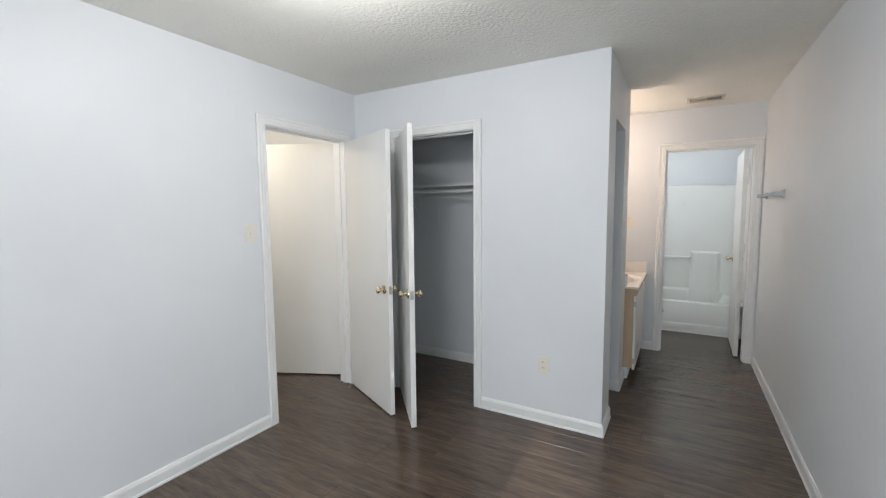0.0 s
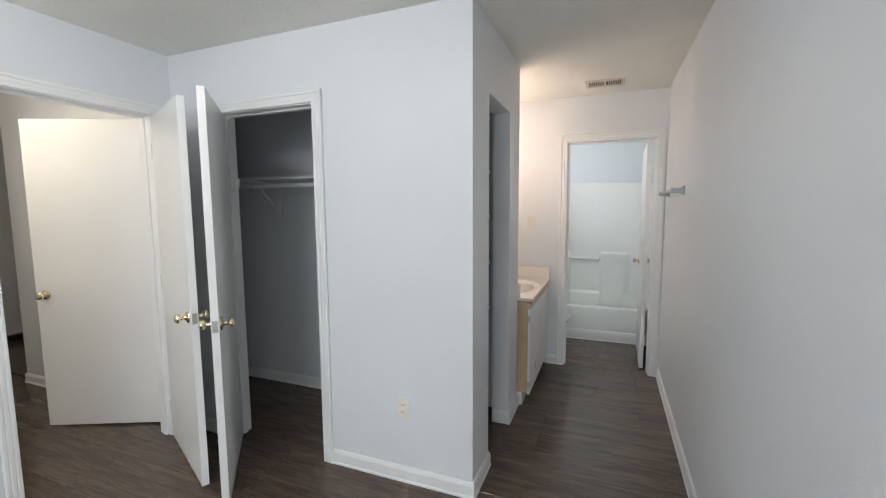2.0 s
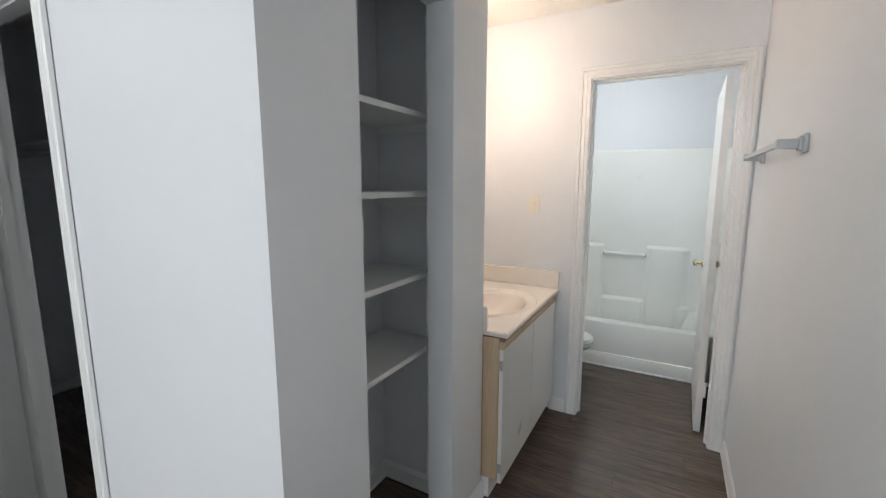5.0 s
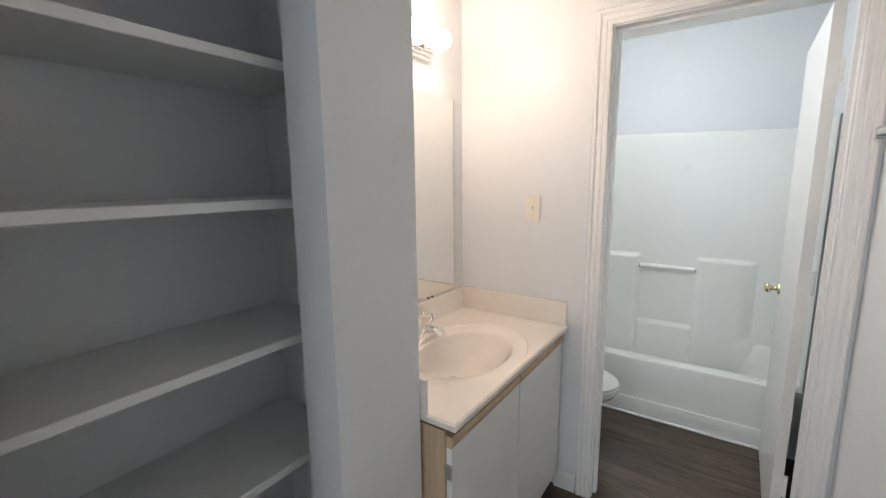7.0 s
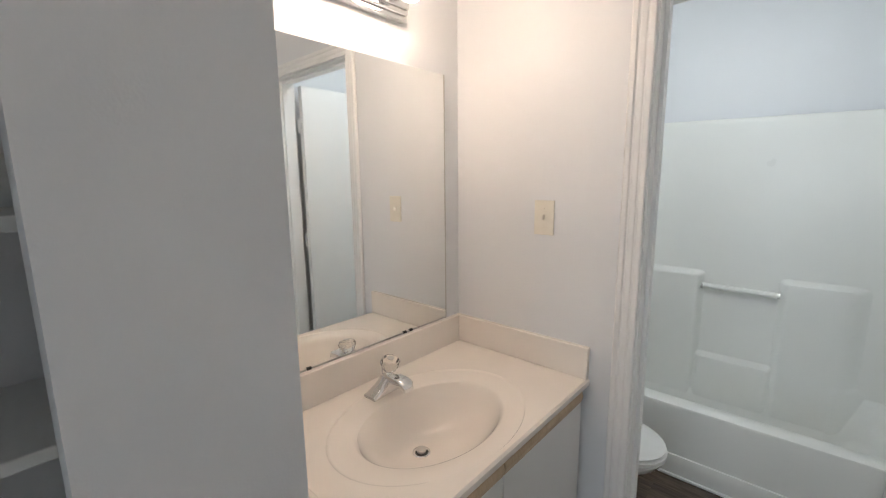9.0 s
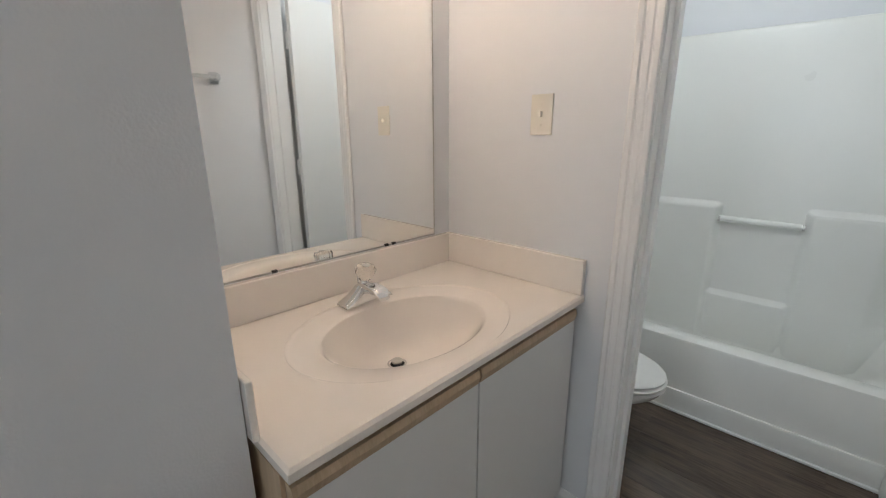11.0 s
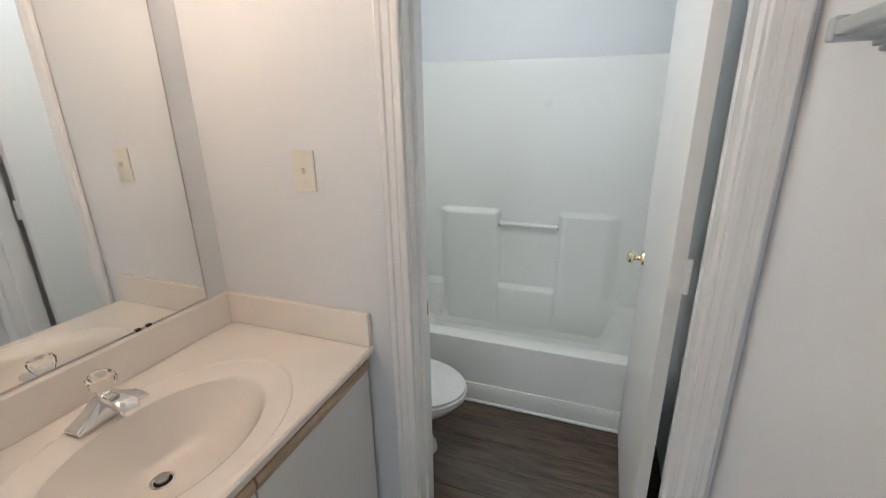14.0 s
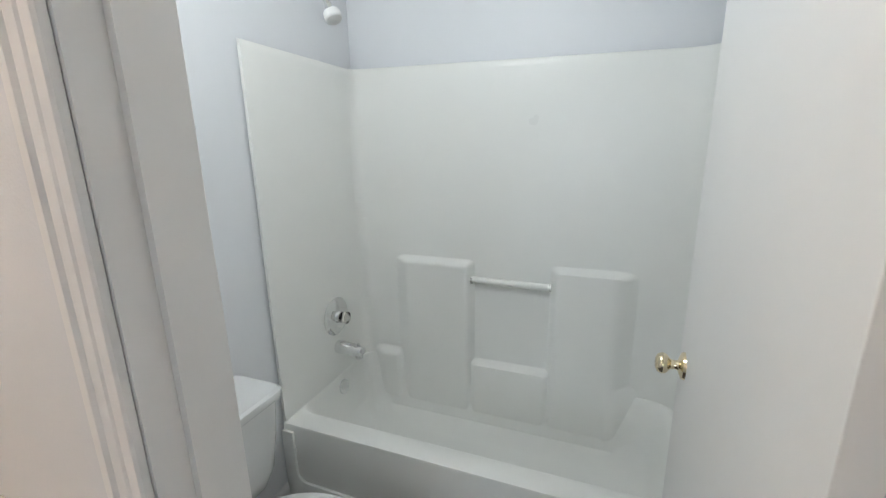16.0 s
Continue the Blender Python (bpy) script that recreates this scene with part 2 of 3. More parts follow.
def casing(along, face, out, a, c, top):
    """Casing round an opening from a to c; out is +1 or -1, the way it stands proud of the face."""
    b = bmesh.new()
    rows = []
    for u, d in CASING:
        f = face + out * d
        corner = [(a - u, 0.001), (a - u, top + u), (c + u, top + u), (c + u, 0.001)]
        rows.append([b.verts.new((p, f, z) if along == "x" else (f, p, z)) for p, z in corner])
    for r, s in zip(rows, rows[1:]):
        for k in range(3):
            b.faces.new((r[k], r[k + 1], s[k + 1], s[k]))
    for k in (0, 3):
        b.faces.new([r[k] for r in rows])
    return b


def jamb(along, f0, f1, a, c, top, thick=0.018, stop=None):
    """Lining of an opening, between the faces, with a door stop."""
    b = bmesh.new()

    def put(u0, u1, g0, g1, z0, z1):
        box(*((u0, u1, g0, g1, z0, z1) if along == "x" else (g0, g1, u0, u1, z0, z1)), bm=b)

    put(a - thick, a, f0, f1, 0.001, top)
    put(c, c + thick, f0, f1, 0.001, top)
    put(a - thick, c + thick, f0, f1, top, top + thick)
    if stop is not None:
        put(a, a + 0.011, stop, stop + 0.03, 0.001, top - 0.011)
        put(c - 0.011, c, stop, stop + 0.03, 0.001, top - 0.011)
        put(a, c, stop, stop + 0.03, top - 0.011, top)
    return b


def door_frame(number, along, f0, f1, a, c, top, sides, stop):
    """Frame with jamb and a casing on the given sides (0: f0, 1: f1)."""
    t = thing("door_frame_%d" % number, "white painted door frame with fluted casing", "door frame", kind="structure")
    part("jamb", jamb(along, f0 - 0.002, f1 + 0.002, a, c, top, stop=stop), TRIM, t)
    for s in sides:
        part("casing", casing(along, (f0 - 0.003, f1 + 0.003)[s], (-1, 1)[s], a, c, top), TRIM, t)
    return t


KNOB = [(0.0, 0.062), (0.012, 0.0615), (0.021, 0.057), (0.0255, 0.048), (0.024, 0.040), (0.018, 0.034), (0.012, 0.029), (0.0105, 0.018), (0.013, 0.013), (0.024, 0.009), (0.031, 0.006), (0.033, 0.0)]


def door(number, label, hinge, angle, width, side, height=2.03, knob_z=0.92, hinges=(0.2, 1.03, 1.83), knobs=(1, -1), latch=True):
    """Flush door hung at hinge (plan), its leaf running along the angle; side +1 puts the thickness to the left of the leaf's way."""
    t = thing("door_%d" % number, label, "door", pose(hinge[0], hinge[1], 0, 0, 0, angle), kind="structure")
    y0, y1 = (0, 0.035) if side > 0 else (-0.035, 0)
    part("leaf", box(0.004, width, y0, y1, 0.012, height, 0.0015), DOOR, t)
    for k in knobs:
        face = (y1 if k > 0 else y0)
        m = Matrix.Translation((width - 0.062, face, knob_z)) @ pose(0, 0, 0, -90 * k)
        part("door_knob", lathe(KNOB[::-1], 24, m), BRASS, t, "polished brass door knob", smooth=True)
    if latch:
        part("latch_plate", box(width - 0.001, width + 0.0015, (y0 + y1) / 2 - 0.012, (y0 + y1) / 2 + 0.012, knob_z - 0.028, knob_z + 0.028), STEEL, t, "steel latch plate on the door edge")
    for z in hinges:
        ky = y0 - 0.006 if side > 0 else y1 + 0.006
        b = box(0.0022, 0.0038, y0 + 0.004, y1 - 0.004, z - 0.044, z + 0.044)
        box(-0.010, 0.003, min(ky, (y0 + y1) / 2 - 0.012), max(ky, (y0 + y1) / 2 - 0.010), z - 0.044, z + 0.044, bm=b) if side < 0 else box(-0.002, 0.003, ky, y0 + 0.006, z - 0.044, z + 0.044, bm=b)
        for q in range(5):
            merged(b, tube([(0, ky, z - 0.045 + 0.0182 * q), (0, ky, z - 0.045 + 0.0182 * q + 0.0172)], 0.0062, 12))
        part("hinge", b, TRIM, t, "painted-over butt hinge")
    return t


# ---- the shell: bedroom, closet, hall, vanity passage, bathroom ----
ZC = 2.44
RX, BY, CY, LX, NX = 0.762, 4.29, 2.25, -2.29, -0.725      # wall faces
COLX, STUB = -0.275, 3.335
BACK = -2.40

wall("wall_east", "y", RX, RX + 0.12, BACK, BY + 0.11, 0, ZC, [(-1.65, 0.15, 0.82, 2.08)])
wall("wall_bath_door", "x", BY, BY + 0.11, NX, RX, 0, ZC, [(-0.045, 0.700, 0, 2.063)])
wall("wall_closet", "x", CY, CY + 0.11, LX, COLX, 0, ZC, [(-1.893, -1.172, 0, 2.063)])
wall("wall_column", "y", COLX - 0.11, COLX, CY + 0.11, STUB, 0, ZC, [(2.54, 3.046, 0, 2.077)])
wall("wall_stub", "x", 3.245, STUB, NX, COLX - 0.11, 0, ZC)
wall("wall_vanity", "y", NX - 0.11, NX, 3.245, 5.93, 0, ZC)
wall("wall_linen_back", "y", -0.87, -0.76, CY + 0.11, 3.245, 0, ZC)
wall("wall_closet_back", "x", 3.05, 3.16, -3.41, -0.872, 0, ZC)
wall("wall_closet_end", "y", -3.41, -3.30, CY + 0.11, 3.05, 0, ZC)
wall("wall_west", "y", LX - 0.11, LX, BACK, CY, 0, ZC, [(1.347, 2.128, 0, 2.063)])
wall("wall_south", "x", BACK - 0.15, BACK, LX - 0.11, RX + 0.12, 0, ZC, [(-1.25, 0.75, 0.80, 2.10)])
wall("wall_hall_north", "x", CY, CY + 0.11, -4.30, LX - 0.11, 0, ZC)
wall("wall_hall_south", "x", 0.70, 0.81, -6.0, LX - 0.11, 0, ZC)
wall("wall_hall_end", "y", -6.01, -5.90, 0.81, 4.2, 0, ZC)
wall("wall_hall_corner", "y", -4.30, -4.19, CY + 0.11, 4.2, 0, ZC)
wall("wall_hall_far", "x", 4.2, 4.31, -6.01, -4.19, 0, ZC)
wall("wall_bath_back", "x", 5.84, 5.95, NX, 0.80, 0, ZC)
wall("wall_bath_east", "y", 0.80, 0.91, BY + 0.11, 5.95, 0, ZC)

single("ceiling", box(-6.2, 1.1, BACK - 0.15, 6.1, ZC + 0.001, ZC + 0.12), CEIL, "off-white ceiling with a sprayed stipple texture", "ceiling", "structure")
floor = single("floor", box(-6.2, 1.1, BACK - 0.15, 6.1, -0.12, -0.006), SUBFLOOR, "dark brown vinyl plank floor", "floor", "structure")

# window behind the walk
win = thing("window_1", "white framed sliding window in the bedroom", "window", kind="structure")
part("window_frame", merged(merged(merged(box(-1.25, -1.19, BACK - 0.12, BACK - 0.03, 0.80, 2.10), box(0.69, 0.75, BACK - 0.12, BACK - 0.03, 0.80, 2.10)), box(-1.19, 0.69, BACK - 0.12, BACK - 0.03, 0.80, 0.86)), box(-1.19, 0.69, BACK - 0.12, BACK - 0.03, 2.04, 2.10)), TRIM, win)
part("mullion", box(-0.275, -0.225, BACK - 0.11, BACK - 0.04, 0.86, 2.04), TRIM, win)
for x in (-1.19, -0.225):
    g = part("pane", box(x, x + 0.915, BACK - 0.082, BACK - 0.076, 0.86, 2.04), GLASS, win)
    g.visible_shadow = False

# unseen side window, added as the opening for the east area lamp
win = thing("added_window_2", "assumed white framed window in the side wall of the bedroom, out of view", "window", kind="structure")
part("window_frame", merged(merged(merged(box(RX + 0.03, RX + 0.10, -1.65, -1.59, 0.82, 2.08), box(RX + 0.03, RX + 0.10, 0.09, 0.15, 0.82, 2.08)), box(RX + 0.03, RX + 0.10, -1.59, 0.09, 0.82, 0.88)), box(RX + 0.03, RX + 0.10, -1.59, 0.09, 2.02, 2.08)), TRIM, win)
g = part("pane", box(RX + 0.062, RX + 0.068, -1.59, 0.09, 0.88, 2.02), GLASS, win)
g.visible_shadow = False

door_frame(1, "y", LX - 0.11, LX, 1.365, 2.11, 2.045, (0, 1), LX - 0.075)
door_frame(2, "x", CY, CY + 0.11, -1.875, -1.19, 2.045, (0,), CY + 0.045)
door_frame(3, "x", BY, BY + 0.11, -0.027, 0.682, 2.045, (0, 1), BY + 0.04)

door(1, "white flush bedroom door standing half open into the room", (LX + 0.008, 2.105), -25.0, 0.715, 1)
closet_door = door(2, "white flush closet door standing open into the bedroom", (-1.870, CY - 0.010), -47.7, 0.687, 1)
door(3, "white flush bathroom door swung open against the tub", (0.655, BY + 0.127), 88.9, 0.72, 1, hinges=(0.28, 1.09, 1.80))
door(4, "white flush hall door standing ajar", (-2.50, 2.235), -155.4, 0.775, 1, height=2.06, knobs=(1, -1))

baseboard([(LX, BACK), (LX, 1.297)][::-1])
baseboard([(LX, CY), (-1.95, CY)][::-1])
baseboard([(-1.122, CY), (COLX, CY), (COLX, 2.54), (COLX - 0.11, 2.54)][::-1])
baseboard([(COLX - 0.11, 3.046), (COLX, 3.046), (COLX, STUB), (COLX - 0.012, STUB)][::-1])
baseboard([(RX, BACK), (RX, BY - 0.02)])
baseboard([(-0.20, BY), (-0.10, BY)][::-1])
baseboard([(-3.30, CY + 0.11), (-3.30, 3.05), (-0.88, 3.05)][::-1])
baseboard([(-0.76, 2.37), (-0.76, 3.245), (-0.40, 3.245)][::-1])
baseboard([(LX - 0.18, CY), (-4.30, CY), (-4.30, 4.2)])
baseboard([(-5.90, 4.2), (-5.90, 0.81)][::-1])
baseboard([(NX, 5.16), (NX, BY + 0.11)])

# ---- bedroom and closet things ----


def wall_plate(name, label, m, kind):
    """Ivory cover plate, 70 x 115 mm, facing local -y."""
    t = thing(name, label, "outlet" if kind == "outlet" else "light switch", m)
    w = 0.058 if kind == "double" else 0.036
    part("plate", box(-w, w, -0.006, 0, -0.058, 0.058, 0.002), IVORY, t)
    if kind == "outlet":
        for z in (0.02, -0.02):
            part("socket", lathe([(0.0, 0.0), (0.0165, 0.0), (0.0165, 0.003), (0.0, 0.003)], 18, Matrix.Translation((0, -0.006, z)) @ pose(0, 0, 0, 90)), IVORY, t)
            for dx in (-0.006, 0.006):
                part("slot", box(dx - 0.0012, dx + 0.0012, -0.0105, -0.0085, z - 0.001, z + 0.008), BLACK, t, "dark slot")
    else:
        for dx in ((-0.023, 0.023) if kind == "double" else (0,)):
            part("toggle", box(dx - 0.004, dx + 0.004, -0.018, -0.005, -0.006, 0.010, 0.0015), IVORY, t)
            for z in (0.030, -0.030):
                part("screw", lathe([(0.0, 0.0), (0.003, 0.0), (0.002, 0.0015), (0.0, 0.0015)], 10, Matrix.Translation((dx, -0.006, z)) @ pose(0, 0, 0, 90)), IVORY, t)
    return t


wall_plate("wall_outlet", "ivory duplex outlet low on the blue-grey wall", pose(-0.66, CY, 0.412), "outlet")
wall_plate("light_switch", "ivory toggle switch beside the bedroom door", pose(LX, 1.215, 1.336, 0, 0, 90), "switch")
wall_plate("light_switch", "ivory toggle switch on the wall above the vanity", pose(-0.347, BY, 1.336), "switch")
wall_plate("light_switch", "ivory double toggle switch on the far hall wall", pose(-5.90, 2.89, 1.34, 0, 0, 90), "double")

# hook on the closet door
hook = thing("coat_hook", "small white plastic hook on the closet door", "hook", pose(-1.870, CY - 0.010, 0, 0, 0, -47.7) @ pose(0.125, 0.0355, 1.625) @ Matrix.Scale(1.5, 4))
part("plate", box(-0.011, 0.011, 0, 0.004, -0.028, 0.034, 0.0015), PLASTIC, hook)
part("prong", tube([(0, 0.003, -0.018), (0, 0.018, -0.026), (0, 0.034, -0.024), (0, 0.041, -0.008), (0, 0.043, 0.020)], [0.006, 0.006, 0.006, 0.006, 0.0055], 10), PLASTIC, hook, smooth=True)

# closet shelf with rod
cs = thing("closet_shelf", "white closet shelf with hanging rod below", "shelf")
part("board", box(-3.298, -0.90, 2.745, 3.048, 1.690, 1.708, 0.002), SHELF, cs)
part("cleat", box(-3.298, -0.90, 3.028, 3.047, 1.60, 1.688, 0.002), SHELF, cs)
part("end_cleat", box(-3.298, -3.28, 2.70, 3.026, 1.50, 1.688, 0.002), SHELF, cs)
part("rod", tube([(-3.28, 2.775, 1.645), (-0.90, 2.775, 1.645)], 0.016, 16), SHELF, cs, smooth=True)
for x in (-2.155,):
    b = box(x - 0.018, x + 0.018, 3.018, 3.028, 1.39, 1.688)
    box(x - 0.006, x + 0.006, 2.77, 3.018, 1.676, 1.688, bm=b)
    merged(b, tube([(x, 3.02, 1.43), (x, 2.80, 1.655), (x, 2.775, 1.625), (x, 2.755, 1.64), (x, 2.755, 1.66)], 0.006, 8))
    part("bracket", b, SHELF, cs, "white steel rod bracket")

# linen shelves in the column niche
for z in (1.730, 1.428, 1.098, 0.775):
    s = thing("linen_shelf", "white painted linen shelf on wall cleats", "shelf", group="shelves in the linen niche")
    part("board", box(-0.757, -0.45, 2.364, 3.242, z - 0.022, z, 0.0025), SHELF, s)
    part("cleat", box(-0.757, -0.47, 3.224, 3.243, z - 0.062, z - 0.0225, 0.002), SHELF, s)

# ---- passage ----
tb = thing("towel_bar", "pale plastic towel bar with chrome posts on the wall", "towel bar")
for y in (3.345, 4.03):
    b = box(RX - 0.012, RX, y - 0.024, y + 0.024, 1.548, 1.604, 0.004)
    box(RX - 0.022, RX - 0.012, y - 0.018, y + 0.018, 1.554, 1.596, 0.003, bm=b)
    box(RX - 0.075, RX - 0.020, y - 0.011, y + 0.011, 1.560, 1.590, 0.004, bm=b)
    part("post", b, BAR, tb, "chrome towel bar post")
part("bar", box(RX - 0.074, RX - 0.056, 3.356, 4.019, 1.566, 1.584, 0.003), BAR, tb)

vent = thing("ceiling_vent", "off-white metal ceiling vent with slats", "vent")
part("backing", box(0.145, 0.395, 3.865, 4.005, ZC - 0.004, ZC), BLACK, vent, "dark duct opening")
b = box(0.127, 0.150, 3.845, 4.025, ZC - 0.012, ZC - 0.0005, 0.003)
box(0.390, 0.413, 3.845, 4.025, ZC - 0.012, ZC - 0.0005, 0.003, bm=b)
box(0.150, 0.390, 3.845, 3.870, ZC - 0.012, ZC - 0.0005, 0.003, bm=b)
box(0.150, 0.390, 4.000, 4.025, ZC - 0.012, ZC - 0.0005, 0.003, bm=b)
box(0.262, 0.278, 3.870, 4.000, ZC - 0.012, ZC - 0.0005, bm=b)
part("frame", b, GRILLE, vent)
for k in range(18):
    x = 0.158 + k * 0.0135
    if abs(x - 0.27) > 0.010:
        sl = part("slat", merged(bmesh.new(), box(-0.0035, 0.0035, 3.870, 4.000, -0.0008, 0.0008), Matrix.Translation((x, 0, ZC - 0.007)) @ pose(0, 0, 0, 0, 40 if x < 0.27 else -40)), GRILLE, vent)

# ---- vanity ----
CT, FX = 0.815, -0.165
cab = thing("vanity_cabinet", "white laminate vanity cabinet with bare wood side and edge pulls", "cabinet")
part("side_panel", box(-0.70, -0.203, 3.349, 3.364, 0.10, CT - 0.030), TAN, cab, "unpainted tan wood side panel")
part("side_panel", box(-0.70, -0.203, 4.270, 4.286, 0.10, CT - 0.030), TAN, cab)
part("face_frame", merged(merged(merged(box(-0.222, -0.204, 3.365, 4.269, 0.735, CT - 0.030), box(-0.222, -0.204, 3.365, 4.269, 0.10, 0.13)), box(-0.222, -0.204, 3.365, 3.395, 0.131, 0.734)), box(-0.222, -0.204, 4.235, 4.269, 0.131, 0.734)), TAN, cab, "tan wood face frame")
part("bottom", box(-0.70, -0.223, 3.365, 4.269, 0.10, 0.116), TAN, cab)
part("toe_kick", box(-0.255, -0.24, 3.349, 4.286, 0.001, 0.099), TRIM, cab, "white toe kick")
part("toe_end", box(-0.70, -0.256, 3.349, 3.364, 0.001, 0.099), TRIM, cab)
for y0, y1, hy in ((3.356, 3.806, 3.352), (3.812, 4.274, 4.278)):
    d = part("cabinet_door", box(-0.202, -0.184, y0, y1, 0.085, 0.732, 0.001), LAMINATE, cab)
    bb = bmesh.new()
    for x, z in ((-0.202, 0.7325), (-0.184, 0.7325), (-0.178, 0.752), (-0.182, 0.768), (-0.202, 0.768)):
        bb.verts.new((x, y0, z)), bb.verts.new((x, y1, z))
    bb.verts.ensure_lookup_table()
    vs = bb.verts
    for k in range(5):
        a, c = 2 * k, 2 * ((k + 1) % 5)
        bb.faces.new((vs[a], vs[a + 1], vs[c + 1], vs[c]))
    bb.faces.new([vs[2 * k] for k in range(5)])
    bb.faces.new([vs[2 * k + 1] for k in range(5)])
    part("edge_pull", bb, TAN, d, "routed tan wood edge pull")
    for z in (0.16, 0.66):
        part("hinge", box(-0.206, -0.184, min(hy, y0) - 0.001, max(hy, y0) if hy < y0 else y1 + 0.005, z - 0.022, z + 0.022), STEEL, d, "steel surface hinge") if hy < y0 else part("hinge", box(-0.206, -0.190, y1, y1 + 0.005, z - 0.022, z + 0.022), STEEL, d)

top = thing("countertop", "cream cultured marble vanity top with oval basin", "countertop")
CX, CYB, RXB, RYB, DEEP = -0.415, 3.80, 0.158, 0.222, 0.135
b = bmesh.new()
N = 72
X0, X1, Y0, Y1 = NX + 0.001, FX, STUB + 0.012, BY - 0.002


def ring(sx, sy, z, sq=0.0):
    return [b.verts.new((CX + sx * math.cos(2 * math.pi * k / N), CYB + sy * math.sin(2 * math.pi * k / N), z)) for k in range(N)]


edge = []
for k in range(N):
    c, s = math.cos(2 * math.pi * k / N), math.sin(2 * math.pi * k / N)
    rx = (X1 - CX) / c if c > 1e-6 else ((X0 - CX) / c if c < -1e-6 else 1e9)
    ry = (Y1 - CYB) / s if s > 1e-6 else ((Y0 - CYB) / s if s < -1e-6 else 1e9)
    r = min(rx, ry)
    edge.append((CX + r * c, CYB + r * s))
for px, py in ((X0, Y0), (X0, Y1), (X1, Y0), (X1, Y1)):
    k = min(range(N), key=lambda i: (edge[i][0] - px) ** 2 + (edge[i][1] - py) ** 2)
    edge[k] = (px, py)
lip = 0.006
rings = [[b.verts.new((x, y, CT - 0.022)) for x, y in edge]]
rings.append([b.verts.new((x, y, CT - lip)) for x, y in edge])
rings.append([b.verts.new((x - (lip if x > X1 - 0.001 else 0), y + (lip if y < Y0 + 0.001 else 0), CT)) for x, y in edge])
rings.append(ring(0.232, 0.315, CT))
rings.append(ring(0.229, 0.311, CT - 0.0035))
rings.append(ring(0.222, 0.304, CT - 0.0045))
rings.append(ring(RXB + 0.022, RYB + 0.022, CT - 0.006))
for f in (1.06, 1.03, 1.0, 0.965, 0.92, 0.86, 0.78, 0.66, 0.50, 0.34, 0.20, 0.12):
    z = CT - 0.0065 - DEEP * (1 - (f / 1.07) ** 3.0) - 0.001
    sx = RXB * f
    rings.append([b.verts.new((CX - 0.055 * (1 - f) + sx * math.cos(2 * math.pi * k / N), CYB + RYB * f * (1 if f > 0.3 else 0.75) * math.sin(2 * math.pi * k / N), z)) for k in range(N)])
for a, c in zip(rings, rings[1:]):
    for k in range(N):
        b.faces.new((a[k], a[(k + 1) % N], c[(k + 1) % N], c[k]))
b.faces.new(rings[-1])
part("counter", b, MARBLE, top, smooth=True)
part("backsplash", box(NX + 0.001, NX + 0.021, Y0 + 0.020, BY - 0.022, CT + 0.0005, 0.924, 0.003), MARBLE, top)
part("side_splash", box(NX + 0.001, FX - 0.004, BY - 0.021, BY - 0.001, CT + 0.0005, 0.924, 0.003), MARBLE, top)
part("side_splash", box(NX + 0.001, -0.256, STUB + 0.002, Y0 + 0.002, CT + 0.0005, 0.924, 0.003), MARBLE, top)
dr = part("drain", lathe([(0.0, 0.0), (0.027, 0.0), (0.027, 0.004), (0.023, 0.0045), (0.021, 0.002), (0.0, 0.002)], 28, Matrix.Translation((CX - 0.050, CYB, CT - 0.1455))), CHROME, top, "chrome drain ring", smooth=True)
part("throat", lathe([(0.0, 0.0021), (0.0208, 0.0021), (0.0208, 0.0032), (0.0, 0.0032)], 24, Matrix.Translation((CX - 0.050, CYB, CT - 0.1455))), BLACK, dr, "dark drain throat")
part("stopper", lathe([(0.0, 0.003), (0.012, 0.003), (0.0155, 0.010), (0.0145, 0.013), (0.0, 0.014)], 24, Matrix.Translation((CX - 0.050, CYB, CT - 0.1445))), STEEL, dr, smooth=True)
part("overflow_hole", lathe([(0.0, 0), (0.006, 0), (0.006, 0.002), (0.0, 0.002)], 14, Matrix.Translation((CX + 0.139, CYB, CT - 0.052)) @ pose(0, 0, 0, 0, -62)), BLACK, top, "dark overflow hole")

FY = CYB + 0.012
fa = thing("faucet", "chrome basin faucet with a clear acrylic knob", "faucet", pose(-0.615, FY, CT))
fb = bmesh.new()
prev = None
for y, w, h in ((-0.080, 0.026, 0.004), (-0.078, 0.027, 0.010), (-0.052, 0.026, 0.024), (-0.040, 0.024, 0.032), (-0.022, 0.022, 0.048), (0.0, 0.022, 0.054), (0.022, 0.022, 0.048), (0.040, 0.024, 0.032), (0.052, 0.026, 0.024), (0.078, 0.027, 0.010), (0.080, 0.026, 0.004)):
    sec = [fb.verts.new(p) for p in ((-w, y, 0.0005), (w, y, 0.0005), (w, y, h * 0.55), (w * 0.72, y, h), (-w * 0.72, y, h), (-w, y, h * 0.55))]
    if prev:
        for k in range(6):
            fb.faces.new((prev[k], prev[(k + 1) % 6], sec[(k + 1) % 6], sec[k]))
    else:
        fb.faces.new(sec)
    prev = sec
fb.faces.new(prev)
bmesh.ops.bevel(fb, geom=fb.edges[:], offset=0.0015, segments=2, affect="EDGES", profile=0.5)
part("base", fb, CHROME, fa, smooth=True)
sp = bmesh.new()
secs = []
